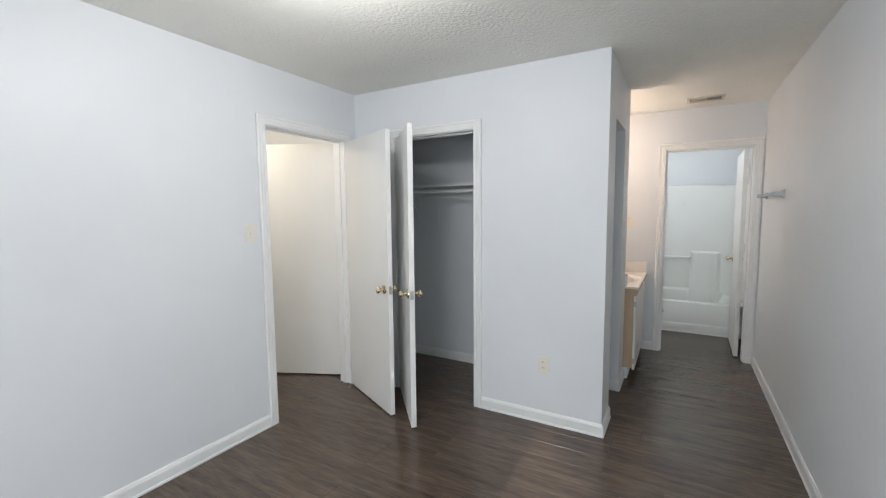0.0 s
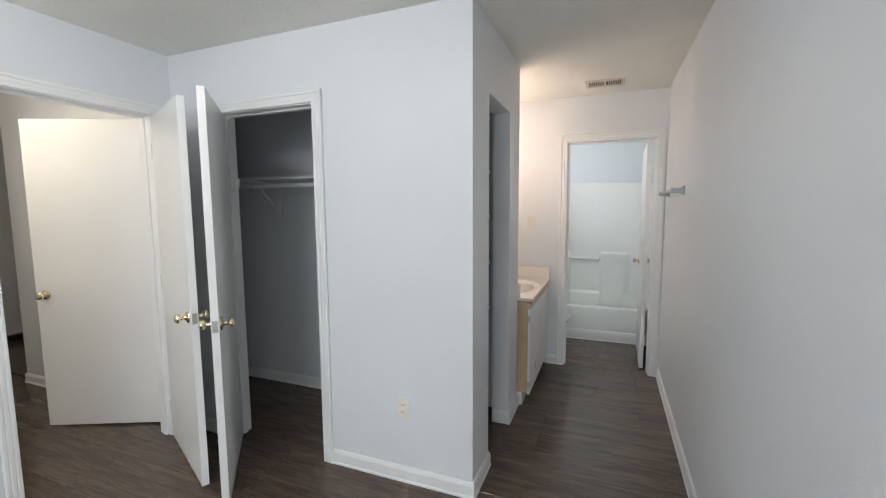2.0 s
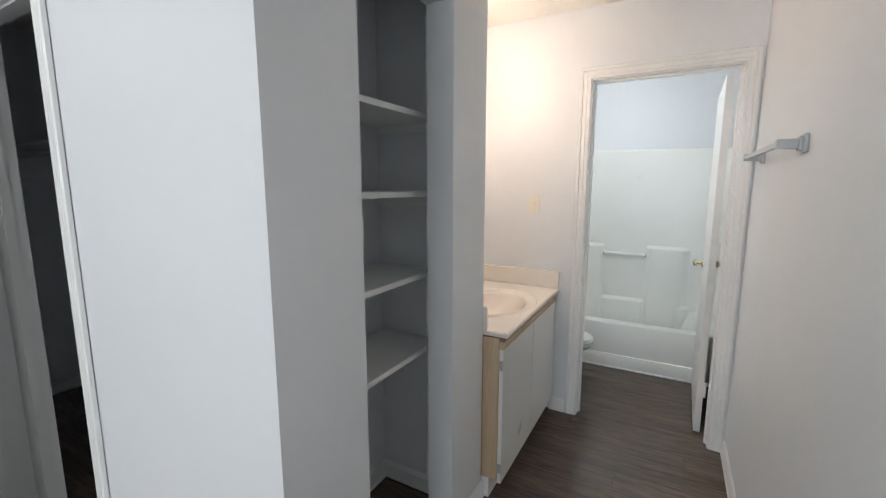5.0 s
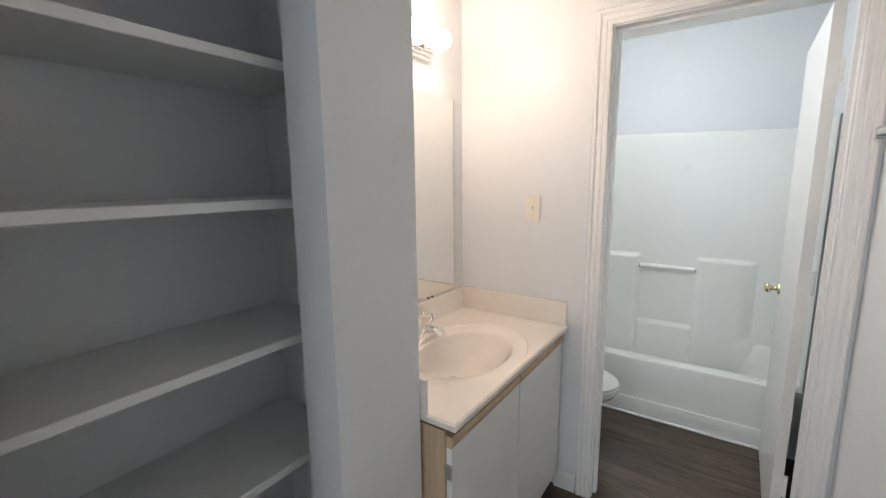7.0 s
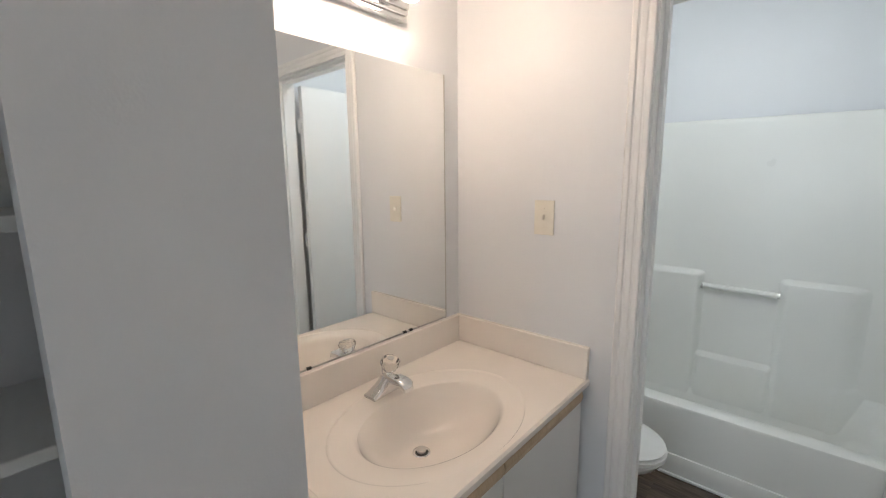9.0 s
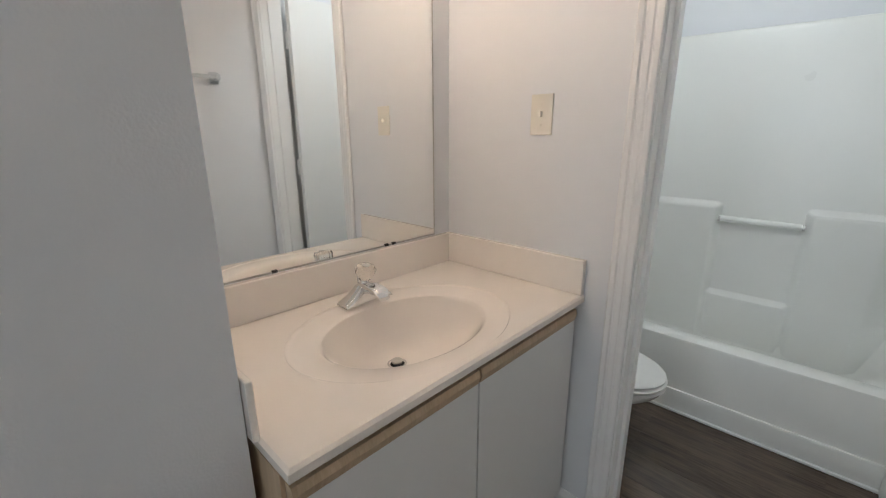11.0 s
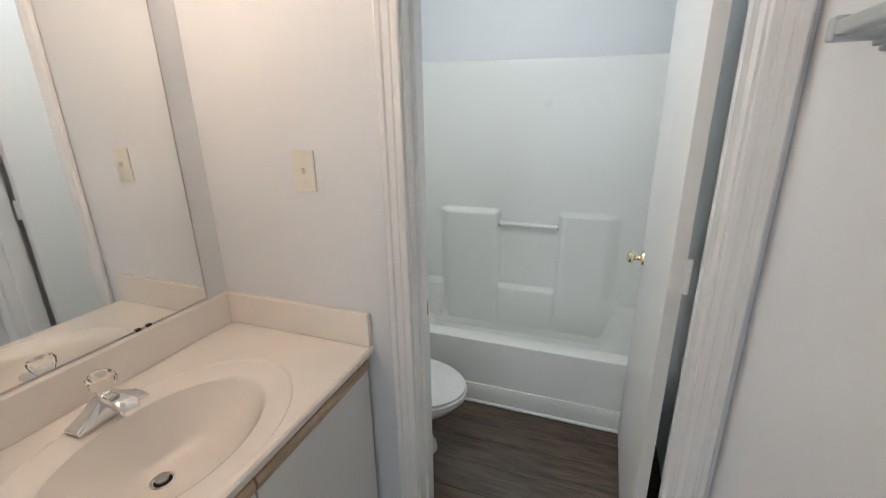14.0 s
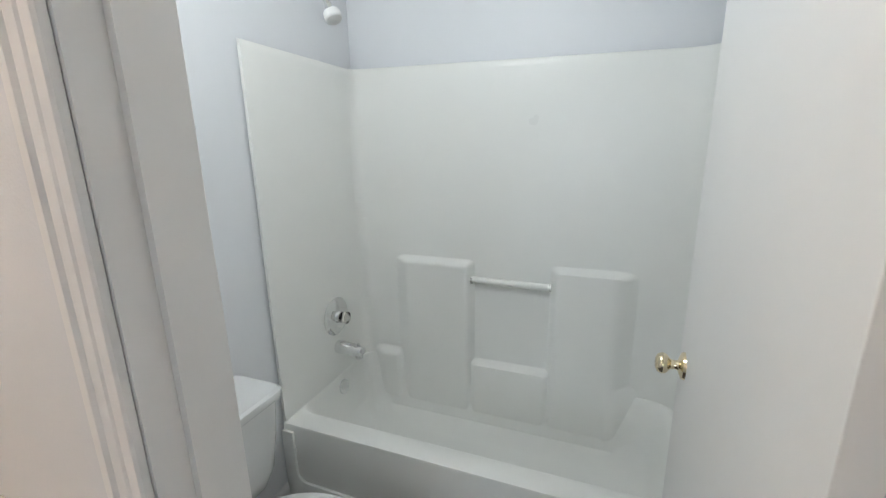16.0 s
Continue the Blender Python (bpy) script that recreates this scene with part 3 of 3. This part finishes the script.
for x, z, w, h in ((-0.020, 0.032, 0.021, 0.016), (0.02, 0.044, 0.021, 0.016), (0.045, 0.048, 0.022, 0.013), (0.068, 0.046, 0.023, 0.012), (0.084, 0.040, 0.022, 0.011), (0.092, 0.031, 0.018, 0.008)):
    secs.append([sp.verts.new((x, w * (abs(math.cos(a)) ** 0.6) * math.copysign(1, math.cos(a)), z + h * (abs(math.sin(a)) ** 0.6) * math.copysign(1, math.sin(a)))) for a in [2 * math.pi * k / 16 for k in range(16)]])
for a, c in zip(secs, secs[1:]):
    for k in range(16):
        sp.faces.new((a[k], a[(k + 1) % 16], c[(k + 1) % 16], c[k]))
sp.faces.new(secs[0]), sp.faces.new(secs[-1])
part("spout", sp, CHROME, fa, smooth=True)
part("stem", lathe([(0.0, 0), (0.016, 0), (0.014, 0.012), (0.010, 0.020), (0.0, 0.020)], 20, Matrix.Translation((0, 0, 0.044))), CHROME, fa, smooth=True)
kn = bmesh.new()
K = 20
prev = None
for r, z in ((0.010, 0), (0.018, 0.006), (0.026, 0.022), (0.029, 0.036), (0.025, 0.044), (0.012, 0.046)):
    rr = [kn.verts.new((r * (1 + 0.07 * (k % 2)) * math.cos(2 * math.pi * k / K), r * (1 + 0.07 * (k % 2)) * math.sin(2 * math.pi * k / K), z)) for k in range(K)]
    if prev:
        for k in range(K):
            kn.faces.new((prev[k], prev[(k + 1) % K], rr[(k + 1) % K], rr[k]))
    else:
        kn.faces.new(rr)
    prev = rr
kn.faces.new(prev)
bmesh.ops.transform(kn, matrix=pose(0.002, 0, 0.062, 0, 12), verts=kn.verts)
knob = part("knob", kn, ACRYLIC, fa, "clear faceted acrylic knob")
part("cap", lathe([(0.0, 0), (0.011, 0), (0.011, 0.002), (0.0, 0.003)], 18, pose(0.002, 0, 0.062, 0, 12) @ Matrix.Translation((0, 0, 0.047))), STEEL, knob)
part("lift_rod", merged(tube([(-0.030, 0, 0.03), (-0.034, 0, 0.075)], 0.0025, 8), lathe([(0, 0), (0.006, 0.002), (0.006, 0.008), (0, 0.010)], 12, Matrix.Translation((-0.034, 0, 0.073)))), CHROME, fa)

mi = thing("wall_mirror", "frameless wall mirror over the vanity backsplash", "mirror")
part("glass", box(NX + 0.001, NX + 0.006, STUB + 0.02, 4.202, 0.932, 1.838), MIRROR, mi)
for y in (3.60, 3.98, 4.01):
    part("clip", box(NX + 0.0065, NX + 0.010, y - 0.007, y + 0.007, 0.927, 0.934), BLACK, mi, "tarnished spot at the mirror's lower edge")
b = box(NX + 0.0005, NX + 0.007, STUB + 0.03, 4.206, 0.9265, 0.931)
box(NX + 0.0005, NX + 0.007, 4.2025, 4.206, 0.932, 1.838, bm=b)
part("edge", b, STEEL, mi, "dark worn mirror edge")

lb = thing("vanity_light", "chrome bar light with four lit clear globe bulbs", "wall light")
b = box(NX + 0.0005, NX + 0.030, 3.395, 4.005, 1.958, 2.062, 0.004)
box(NX + 0.030, NX + 0.042, 3.400, 4.000, 1.972, 2.048, 0.005, bm=b)
box(NX + 0.042, NX + 0.052, 3.405, 3.995, 1.986, 2.034, 0.004, bm=b)
part("bar", b, CHROME, lb, "polished chrome channel bar")
for k in range(4):
    y = 3.475 + 0.15 * k
    m = Matrix.Translation((NX + 0.052, y, 2.010)) @ pose(0, 0, 0, 0, 90)
    so = part("socket", lathe([(0.0, 0), (0.021, 0), (0.024, 0.004), (0.020, 0.008), (0.020, 0.030), (0.0, 0.030)], 24, m), CHROME, lb, smooth=True)
    pts = [(0.013, 0.028), (0.015, 0.036)] + [(0.0415 * math.sin(a), 0.077 - 0.0415 * math.cos(a)) for a in [0.42 + (math.pi - 0.43) * i / 14 for i in range(15)]]
    gl = part("bulb", lathe(pts, 28, m), GLASS, so, "clear globe bulb", smooth=True)
    gl.visible_shadow = False
    co = part("filament", lathe([(0.0, 0.039), (0.015, 0.042), (0.028, 0.050), (0.036, 0.063), (0.038, 0.077), (0.036, 0.091), (0.028, 0.103), (0.015, 0.112), (0.0, 0.115)], 14, m), BULB, so, "glowing bulb core", smooth=True)

# ---- bathroom ----
tub = thing("bathtub", "white fibreglass tub and moulded surround", "bathtub")
TL, TR, TF, TB, RIM = NX + 0.006, 0.794, 5.165, 5.834, 0.37


def rounded(x0, x1, y0, y1, r, z, n=6):
    pts = []
    for cx, cy, a0 in ((x1 - r, y1 - r, 0), (x0 + r, y1 - r, 90), (x0 + r, y0 + r, 180), (x1 - r, y0 + r, 270)):
        for i in range(n + 1):
            a = radians(a0 + 90 * i / n)
            pts.append((cx + r * math.cos(a), cy + r * math.sin(a), z))
    return pts


b = bmesh.new()
loops = [rounded(TL, TR, TF, TB, 0.004, 0.002), rounded(TL, TR, TF, TB, 0.004, RIM - 0.02), rounded(TL, TR, TF + 0.004, TB, 0.006, RIM - 0.006), rounded(TL, TR, TF + 0.014, TB, 0.008, RIM),
         rounded(TL + 0.013, TR - 0.05, TF + 0.082, TB - 0.021, 0.06, RIM), rounded(TL + 0.016, TR - 0.062, TF + 0.092, TB - 0.023, 0.06, RIM - 0.006), rounded(TL + 0.022, TR - 0.080, TF + 0.100, TB - 0.026, 0.07, RIM - 0.03),
         rounded(TL + 0.055, TR - 0.125, TF + 0.125, TB - 0.050, 0.09, 0.17), rounded(TL + 0.085, TR - 0.17, TF + 0.15, TB - 0.075, 0.10, 0.115), rounded(TL + 0.13, TR - 0.25, TF + 0.19, TB - 0.12, 0.09, 0.095), rounded(TL + 0.20, TR - 0.34, TF + 0.24, TB - 0.18, 0.07, 0.09)]
vl = [[b.verts.new(p) for p in lp] for lp in loops]
for a, c in zip(vl, vl[1:]):
    for k in range(len(a)):
        b.faces.new((a[k], a[(k + 1) % len(a)], c[(k + 1) % len(a)], c[k]))
b.faces.new(vl[-1])
part("basin", b, TUBMAT, tub, smooth=True)
# apron: a border round a plain recessed field, with rounded lower corners
def fillet(cx, cz, r, a0, a1, n=6):
    return [(cx + r * math.cos(radians(a0 + (a1 - a0) * i / n)), cz + r * math.sin(radians(a0 + (a1 - a0) * i / n))) for i in range(n + 1)]


AL, AR, AZ = TL + 0.055, TR - 0.055, 0.112
outline = [(TL, 0.002), (TR, 0.002), (TR, RIM - 0.03), (AR, RIM - 0.03)] + fillet(AR - 0.045, AZ + 0.045, 0.045, 0, -90) + fillet(AL + 0.045, AZ + 0.045, 0.045, 270, 180) + [(AL, RIM - 0.03), (TL, RIM - 0.03)]
b = slab(outline, 0.0, 0.0125, 0.004)
bmesh.ops.transform(b, matrix=Matrix.Translation((0, TF - 0.0005, 0)) @ pose(0, 0, 0, 90), verts=b.verts)
part("apron_border", b, TUBMAT, tub, smooth=True)
part("caulk_bead", box(TL, TR, TF - 0.026, TF - 0.0125, 0.001, 0.014, 0.004), TRIM, tub, "white trim strip along the floor")
# surround: two end panels and a back panel with coved corners
b = bmesh.new()
STOP = 1.79
rc, th = 0.05, 0.012
inner = [(TL + th, TF + 0.005)]
for i in range(7):
    a = radians(180 - 90 * i / 6)
    inner.append((TL + th + rc + rc * math.cos(a), TB - 0.020 - rc + rc * math.sin(a)))
rw = 0.13
for i in range(11):
    a = radians(90 - 9 * i)
    inner.append((TR - th - rw + rw * math.cos(a), TB - 0.020 - rw + rw * math.sin(a)))
inner.append((TR - th, TF + 0.005))
zs = [RIM + 0.0005, RIM + 0.02, STOP - 0.03, STOP - 0.012, STOP - 0.003, STOP]
grid = []
cxm, cym = (TL + TR) / 2, TF
for z, d in zip(zs, (0, 0, 0, 0, 0.003, 0.010)):
    row = []
    for x, y in inner:
        ox = -d if x < cxm - 0.6 else (d if x > cxm + 0.6 else 0)
        oy = d if y > TB - 0.06 else 0
        row.append(b.verts.new((max(TL, min(TR, x + ox)), min(TB, y + oy), z - (0.035 * (x - TL) / (TR - TL) if z > 1 else 0))))
    grid.append(row)
for r, s in zip(grid, grid[1:]):
    for k in range(len(r) - 1):
        b.faces.new((r[k], r[k + 1], s[k + 1], s[k]))
lo = [b.verts.new((TL, TF + 0.005, z)) for z in zs]
ro = [b.verts.new((TR, TF + 0.005, z - (0.035 if z > 1 else 0))) for z in zs]
for k in range(len(zs) - 1):
    b.faces.new((lo[k], grid[k][0], grid[k + 1][0], lo[k + 1]))
    b.faces.new((ro[k], grid[k][-1], grid[k + 1][-1], ro[k + 1]))
part("surround", b, TUBMAT, tub, smooth=True)
YB = TB - 0.0205


def ease(v):
    v = max(0.0, min(1.0, v))
    return v * v * (3 - 2 * v)


def field(x, z, x0, x1, top, depth, left=0.03, right=0.03, lip=0.035):
    """Depth of a raised field with soft sides and a rounded shelf on top."""
    return depth * ease((x - x0) / left) * ease((x1 - x) / right) * ease((top - z) / lip)


def relief(x, z):
    d = max(field(x, z, -0.53, -0.100, 0.932, 0.040, 0.09, 0.045), field(x, z, 0.225, 0.62, 0.934, 0.040, 0.045, 0.11),
            field(x, z, -0.15, 0.27, 0.440, 0.040, 0.05, 0.05), field(x, z, -0.85, -0.46, 0.435, 0.042, 0.02, 0.06, 0.05), field(x, z, 0.42, 0.67, 0.435, 0.044, 0.08, 0.08, 0.05))
    return max(d, 0.030 * ease((0.43 - z) / 0.18)) * ease((0.655 - x) / 0.17) * ease((x - TL - 0.035) / 0.10)


b = bmesh.new()
MX, MZ = 150, 90
xs_ = [TL + 0.035 + (TR - TL - 0.175) * i / MX for i in range(MX + 1)]
zs_ = [0.13 + (1.00 - 0.13) * j / MZ for j in range(MZ + 1)]
gv = [[b.verts.new((x, YB + 0.0045 - relief(x, z), z)) for x in xs_] for j, z in enumerate(zs_)]
for r0, r1 in zip(gv, gv[1:]):
    for k in range(MX):
        b.faces.new((r0[k], r0[k + 1], r1[k + 1], r1[k]))
part("moulded_panel", b, TUBMAT, tub, "moulded soap shelves in the surround", smooth=True)
gb = part("grab_bar", tube([(-0.116, YB - 0.028, 0.842), (0.240, YB - 0.028, 0.838)], 0.0145, 16), TUBMAT, tub, "white moulded grab bar", smooth=True)
for x in (-0.114, 0.238):
    part("collar", tube([(x - 0.005, YB - 0.030, 0.838), (x + 0.005, YB - 0.030, 0.838)], 0.0165, 16), STEEL, gb, "dark chrome collar")
EX = TL + 0.013
rot = pose(0, 0, 0, 0, 90)
vv = part("valve_plate", lathe([(0.0, 0), (0.088, 0), (0.090, 0.004), (0.074, 0.012), (0.030, 0.016), (0.026, 0.030), (0.0, 0.030)], 36, Matrix.Translation((EX, 5.548, 0.675)) @ rot), CHROME, tub, "round chrome valve plate", smooth=True)
part("valve_knob", lathe([(0.0, 0), (0.020, 0), (0.027, 0.010), (0.028, 0.034), (0.020, 0.040), (0.0, 0.041)], 12, Matrix.Translation((EX + 0.030, 5.548, 0.675)) @ rot), ACRYLIC, vv, "clear acrylic knob")
SY, SZ = 5.548, 0.520
b = tube([(EX, SY, SZ), (EX + 0.03, SY, SZ), (EX + 0.09, SY, SZ - 0.003), (EX + 0.128, SY, SZ - 0.009), (EX + 0.136, SY, SZ - 0.015)], [0.031, 0.031, 0.029, 0.027, 0.018], 20)
merged(b, tube([(EX + 0.114, SY, SZ - 0.007), (EX + 0.114, SY, SZ - 0.039)], 0.018, 16))
merged(b, tube([(EX + 0.114, SY, SZ + 0.005), (EX + 0.114, SY, SZ + 0.035)], 0.005, 10))
part("tub_spout", b, CHROME, tub, "chrome tub spout with diverter", smooth=True)
part("overflow_plate", lathe([(0.0, 0), (0.036, 0), (0.034, 0.006), (0.012, 0.010), (0.0, 0.010)], 28, Matrix.Translation((TL + 0.029, 5.545, 0.312)) @ pose(0, 0, 0, 0, 84)), CHROME, tub, "chrome overflow plate", smooth=True)

sh = thing("shower_head", "chrome shower arm with a small white spray head", "shower head")
part("flange", lathe([(0.0, 0), (0.030, 0), (0.026, 0.008), (0.011, 0.012), (0.0, 0.012)], 24, Matrix.Translation((NX, 5.48, 2.03)) @ rot), CHROME, sh, smooth=True)
part("arm", tube([(NX, 5.48, 2.03), (NX + 0.06, 5.475, 2.035), (NX + 0.11, 5.465, 2.02), (NX + 0.155, 5.45, 1.970), (NX + 0.18, 5.44, 1.935)], 0.0095, 12), CHROME, sh, smooth=True)
hd = Matrix.Translation((NX + 0.178, 5.441, 1.94)) @ Vector((0.45, -0.15, -0.88)).to_track_quat("Z", "Y").to_matrix().to_4x4()
he = part("head", lathe([(0.0, 0), (0.013, 0), (0.015, 0.010), (0.013, 0.022), (0.022, 0.034), (0.0, 0.034)], 24, hd), CHROME, sh, smooth=True)
part("spray_face", lathe([(0.0, 0.034), (0.028, 0.034), (0.031, 0.040), (0.031, 0.062), (0.027, 0.066), (0.0, 0.064)], 24, hd), PLASTIC, he, "white plastic spray face", smooth=True)

# toilet against the west wall
to = thing("toilet", "white two-piece toilet with closed lid", "toilet", pose(NX, 4.755, 0))


def egg(cx, rx_front, rx_back, ry, z, n=36):
    return [(cx + (rx_front if math.cos(2 * math.pi * k / n) > 0 else rx_back) * math.cos(2 * math.pi * k / n), ry * math.sin(2 * math.pi * k / n), z) for k in range(n)]


def lofted(loops, cap=True):
    m = bmesh.new()
    vl = [[m.verts.new(p) for p in lp] for lp in loops]
    for a, c in zip(vl, vl[1:]):
        for k in range(len(a)):
            m.faces.new((a[k], a[(k + 1) % len(a)], c[(k + 1) % len(a)], c[k]))
    m.faces.new(vl[0])
    m.faces.new(vl[-1])
    return m


part("bowl", lofted([egg(0.36, 0.21, 0.26, 0.115, 0.0010), egg(0.36, 0.205, 0.26, 0.112, 0.0278), egg(0.36, 0.16, 0.25, 0.095, 0.0925), egg(0.38, 0.16, 0.25, 0.10, 0.1665), egg(0.41, 0.20, 0.27, 0.14, 0.2313), egg(0.43, 0.255, 0.25, 0.175, 0.2868), egg(0.44, 0.268, 0.24, 0.185, 0.3191), egg(0.44, 0.266, 0.24, 0.184, 0.3293)]), CERAMIC, to, smooth=True)
part("seat", lofted([egg(0.44, 0.255, 0.235, 0.176, 0.3302), egg(0.44, 0.268, 0.24, 0.187, 0.3339), egg(0.44, 0.270, 0.24, 0.188, 0.3432), egg(0.44, 0.262, 0.235, 0.182, 0.3478)]), PLASTIC, to, smooth=True)
part("lid", lofted([egg(0.44, 0.255, 0.235, 0.176, 0.3492), egg(0.44, 0.264, 0.24, 0.184, 0.3524), egg(0.44, 0.264, 0.24, 0.184, 0.3598), egg(0.44, 0.250, 0.23, 0.172, 0.3654), egg(0.44, 0.16, 0.15, 0.10, 0.3700)]), PLASTIC, to, smooth=True)


def rr(x0, x1, hy, r, z):
    return rounded(x0, x1, -hy, hy, r, z, 5)


tk = part("tank", lofted([rr(0.03, 0.165, 0.185, 0.05, 0.338), rr(0.018, 0.185, 0.205, 0.05, 0.40), rr(0.012, 0.198, 0.215, 0.04, 0.535), rr(0.010, 0.203, 0.220, 0.035, 0.650)]), CERAMIC, to, smooth=True)
part("tank_lid", lofted([rr(0.006, 0.212, 0.228, 0.03, 0.651), rr(0.004, 0.216, 0.232, 0.03, 0.657), rr(0.004, 0.216, 0.232, 0.03, 0.679), rr(0.010, 0.208, 0.224, 0.03, 0.688)]), CERAMIC, to, smooth=True)
part("flush_lever", merged(lathe([(0, 0), (0.012, 0), (0.012, 0.012), (0, 0.012)], 16, Matrix.Translation((0.202, -0.16, 0.62)) @ rot), box(0.212, 0.220, -0.165, -0.09, 0.614, 0.626, 0.003)), CHROME, tk)

# strike plate on the bathroom jamb
st = thing("strike_plate", "worn brass strike plate on the door jamb", "strike plate")
part("plate", box(-0.0275, -0.0255, BY + 0.073, BY + 0.105, 0.885, 0.945), BRASS, st)
part("slot", box(-0.0257, -0.0248, BY + 0.081, BY + 0.095, 0.898, 0.932), BLACK, st)

# ceiling lights of the bathroom and the hall; the hall's is unseen, added as fill
for name, x, y, label in (("bathroom", -0.13, 4.58, "white glass dome light on the bathroom ceiling"), ("hall", -3.1, 1.25, "added white glass dome light on the hall ceiling, out of view"), ("bedroom", -1.0, 0.65, "white glass dome light on the bedroom ceiling")):
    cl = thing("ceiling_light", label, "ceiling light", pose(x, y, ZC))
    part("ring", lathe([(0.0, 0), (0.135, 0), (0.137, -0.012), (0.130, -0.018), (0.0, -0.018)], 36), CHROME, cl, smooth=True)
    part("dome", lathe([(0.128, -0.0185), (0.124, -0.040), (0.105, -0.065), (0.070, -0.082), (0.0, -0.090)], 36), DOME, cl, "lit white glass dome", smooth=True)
lamp("bathroom_lamp", "POINT", pose(-0.13, 4.58, ZC - 0.16), BATH_POWER, (0.90, 0.965, 1.0), radius=0.09)
lamp("bedroom_lamp", "POINT", pose(-1.0, 0.65, ZC - 0.15), ROOM_POWER, (0.98, 0.98, 0.98), radius=0.12)
# fill light for the hall, hung under the added dome
lamp("hall_fill_lamp", "POINT", pose(-3.1, 1.25, ZC - 0.16), HALL_FILL_POWER, (1.0, 0.88, 0.72), radius=0.09)

# ---- floor planks, laid along x ----
PW, PL = 0.152, 1.22
plank_meshes = {}


def plank(x0, x1, y0, y1):
    key = (round(x1 - x0, 2), round(y1 - y0, 3))
    if key not in plank_meshes:
        w, h = x1 - x0 - 0.0008, y1 - y0 - 0.0008
        bm = bmesh.new()
        c = 0.0012
        lo = [bm.verts.new((x, y, -0.005)) for x, y in ((-w / 2, -h / 2), (w / 2, -h / 2), (w / 2, h / 2), (-w / 2, h / 2))]
        mi_ = [bm.verts.new((x, y, -0.0012)) for x, y in ((-w / 2, -h / 2), (w / 2, -h / 2), (w / 2, h / 2), (-w / 2, h / 2))]
        hi = [bm.verts.new((x, y, 0)) for x, y in ((-w / 2 + c, -h / 2 + c), (w / 2 - c, -h / 2 + c), (w / 2 - c, h / 2 - c), (-w / 2 + c, h / 2 - c))]
        bm.faces.new(hi)
        for a, d in ((lo, mi_), (mi_, hi)):
            for k in range(4):
                bm.faces.new((a[k], a[(k + 1) % 4], d[(k + 1) % 4], d[k]))
        plank_meshes[key] = mesh_of("plank", bm, PLANK)
    ob = new("plank", plank_meshes[key])
    ob.parent = floor
    ob.location = ((x0 + x1) / 2, (y0 + y1) / 2, 0)


rng = random.Random(5)
y = BACK
while y < 5.2:
    y1 = min(y + PW, 5.2)
    if y < CY:
        xa, xb = -6.0, RX
    elif y < BY:
        xa, xb = -3.4, RX
    else:
        xa, xb = NX, 0.80
    if y < 0.6:
        xa = LX
    x = xa - rng.choice((0.0, 0.31, 0.61, 0.91))
    while x < xb:
        x1 = x + PL
        p, q = max(x, xa), min(x1, xb)
        if q - p > 0.02:
            plank(p, q, y, y1)
        x = x1
    y = y1
part("far_planks", box(-6.0, -4.3, 2.3, 4.2, -0.005, 0.0), PLANK, floor)
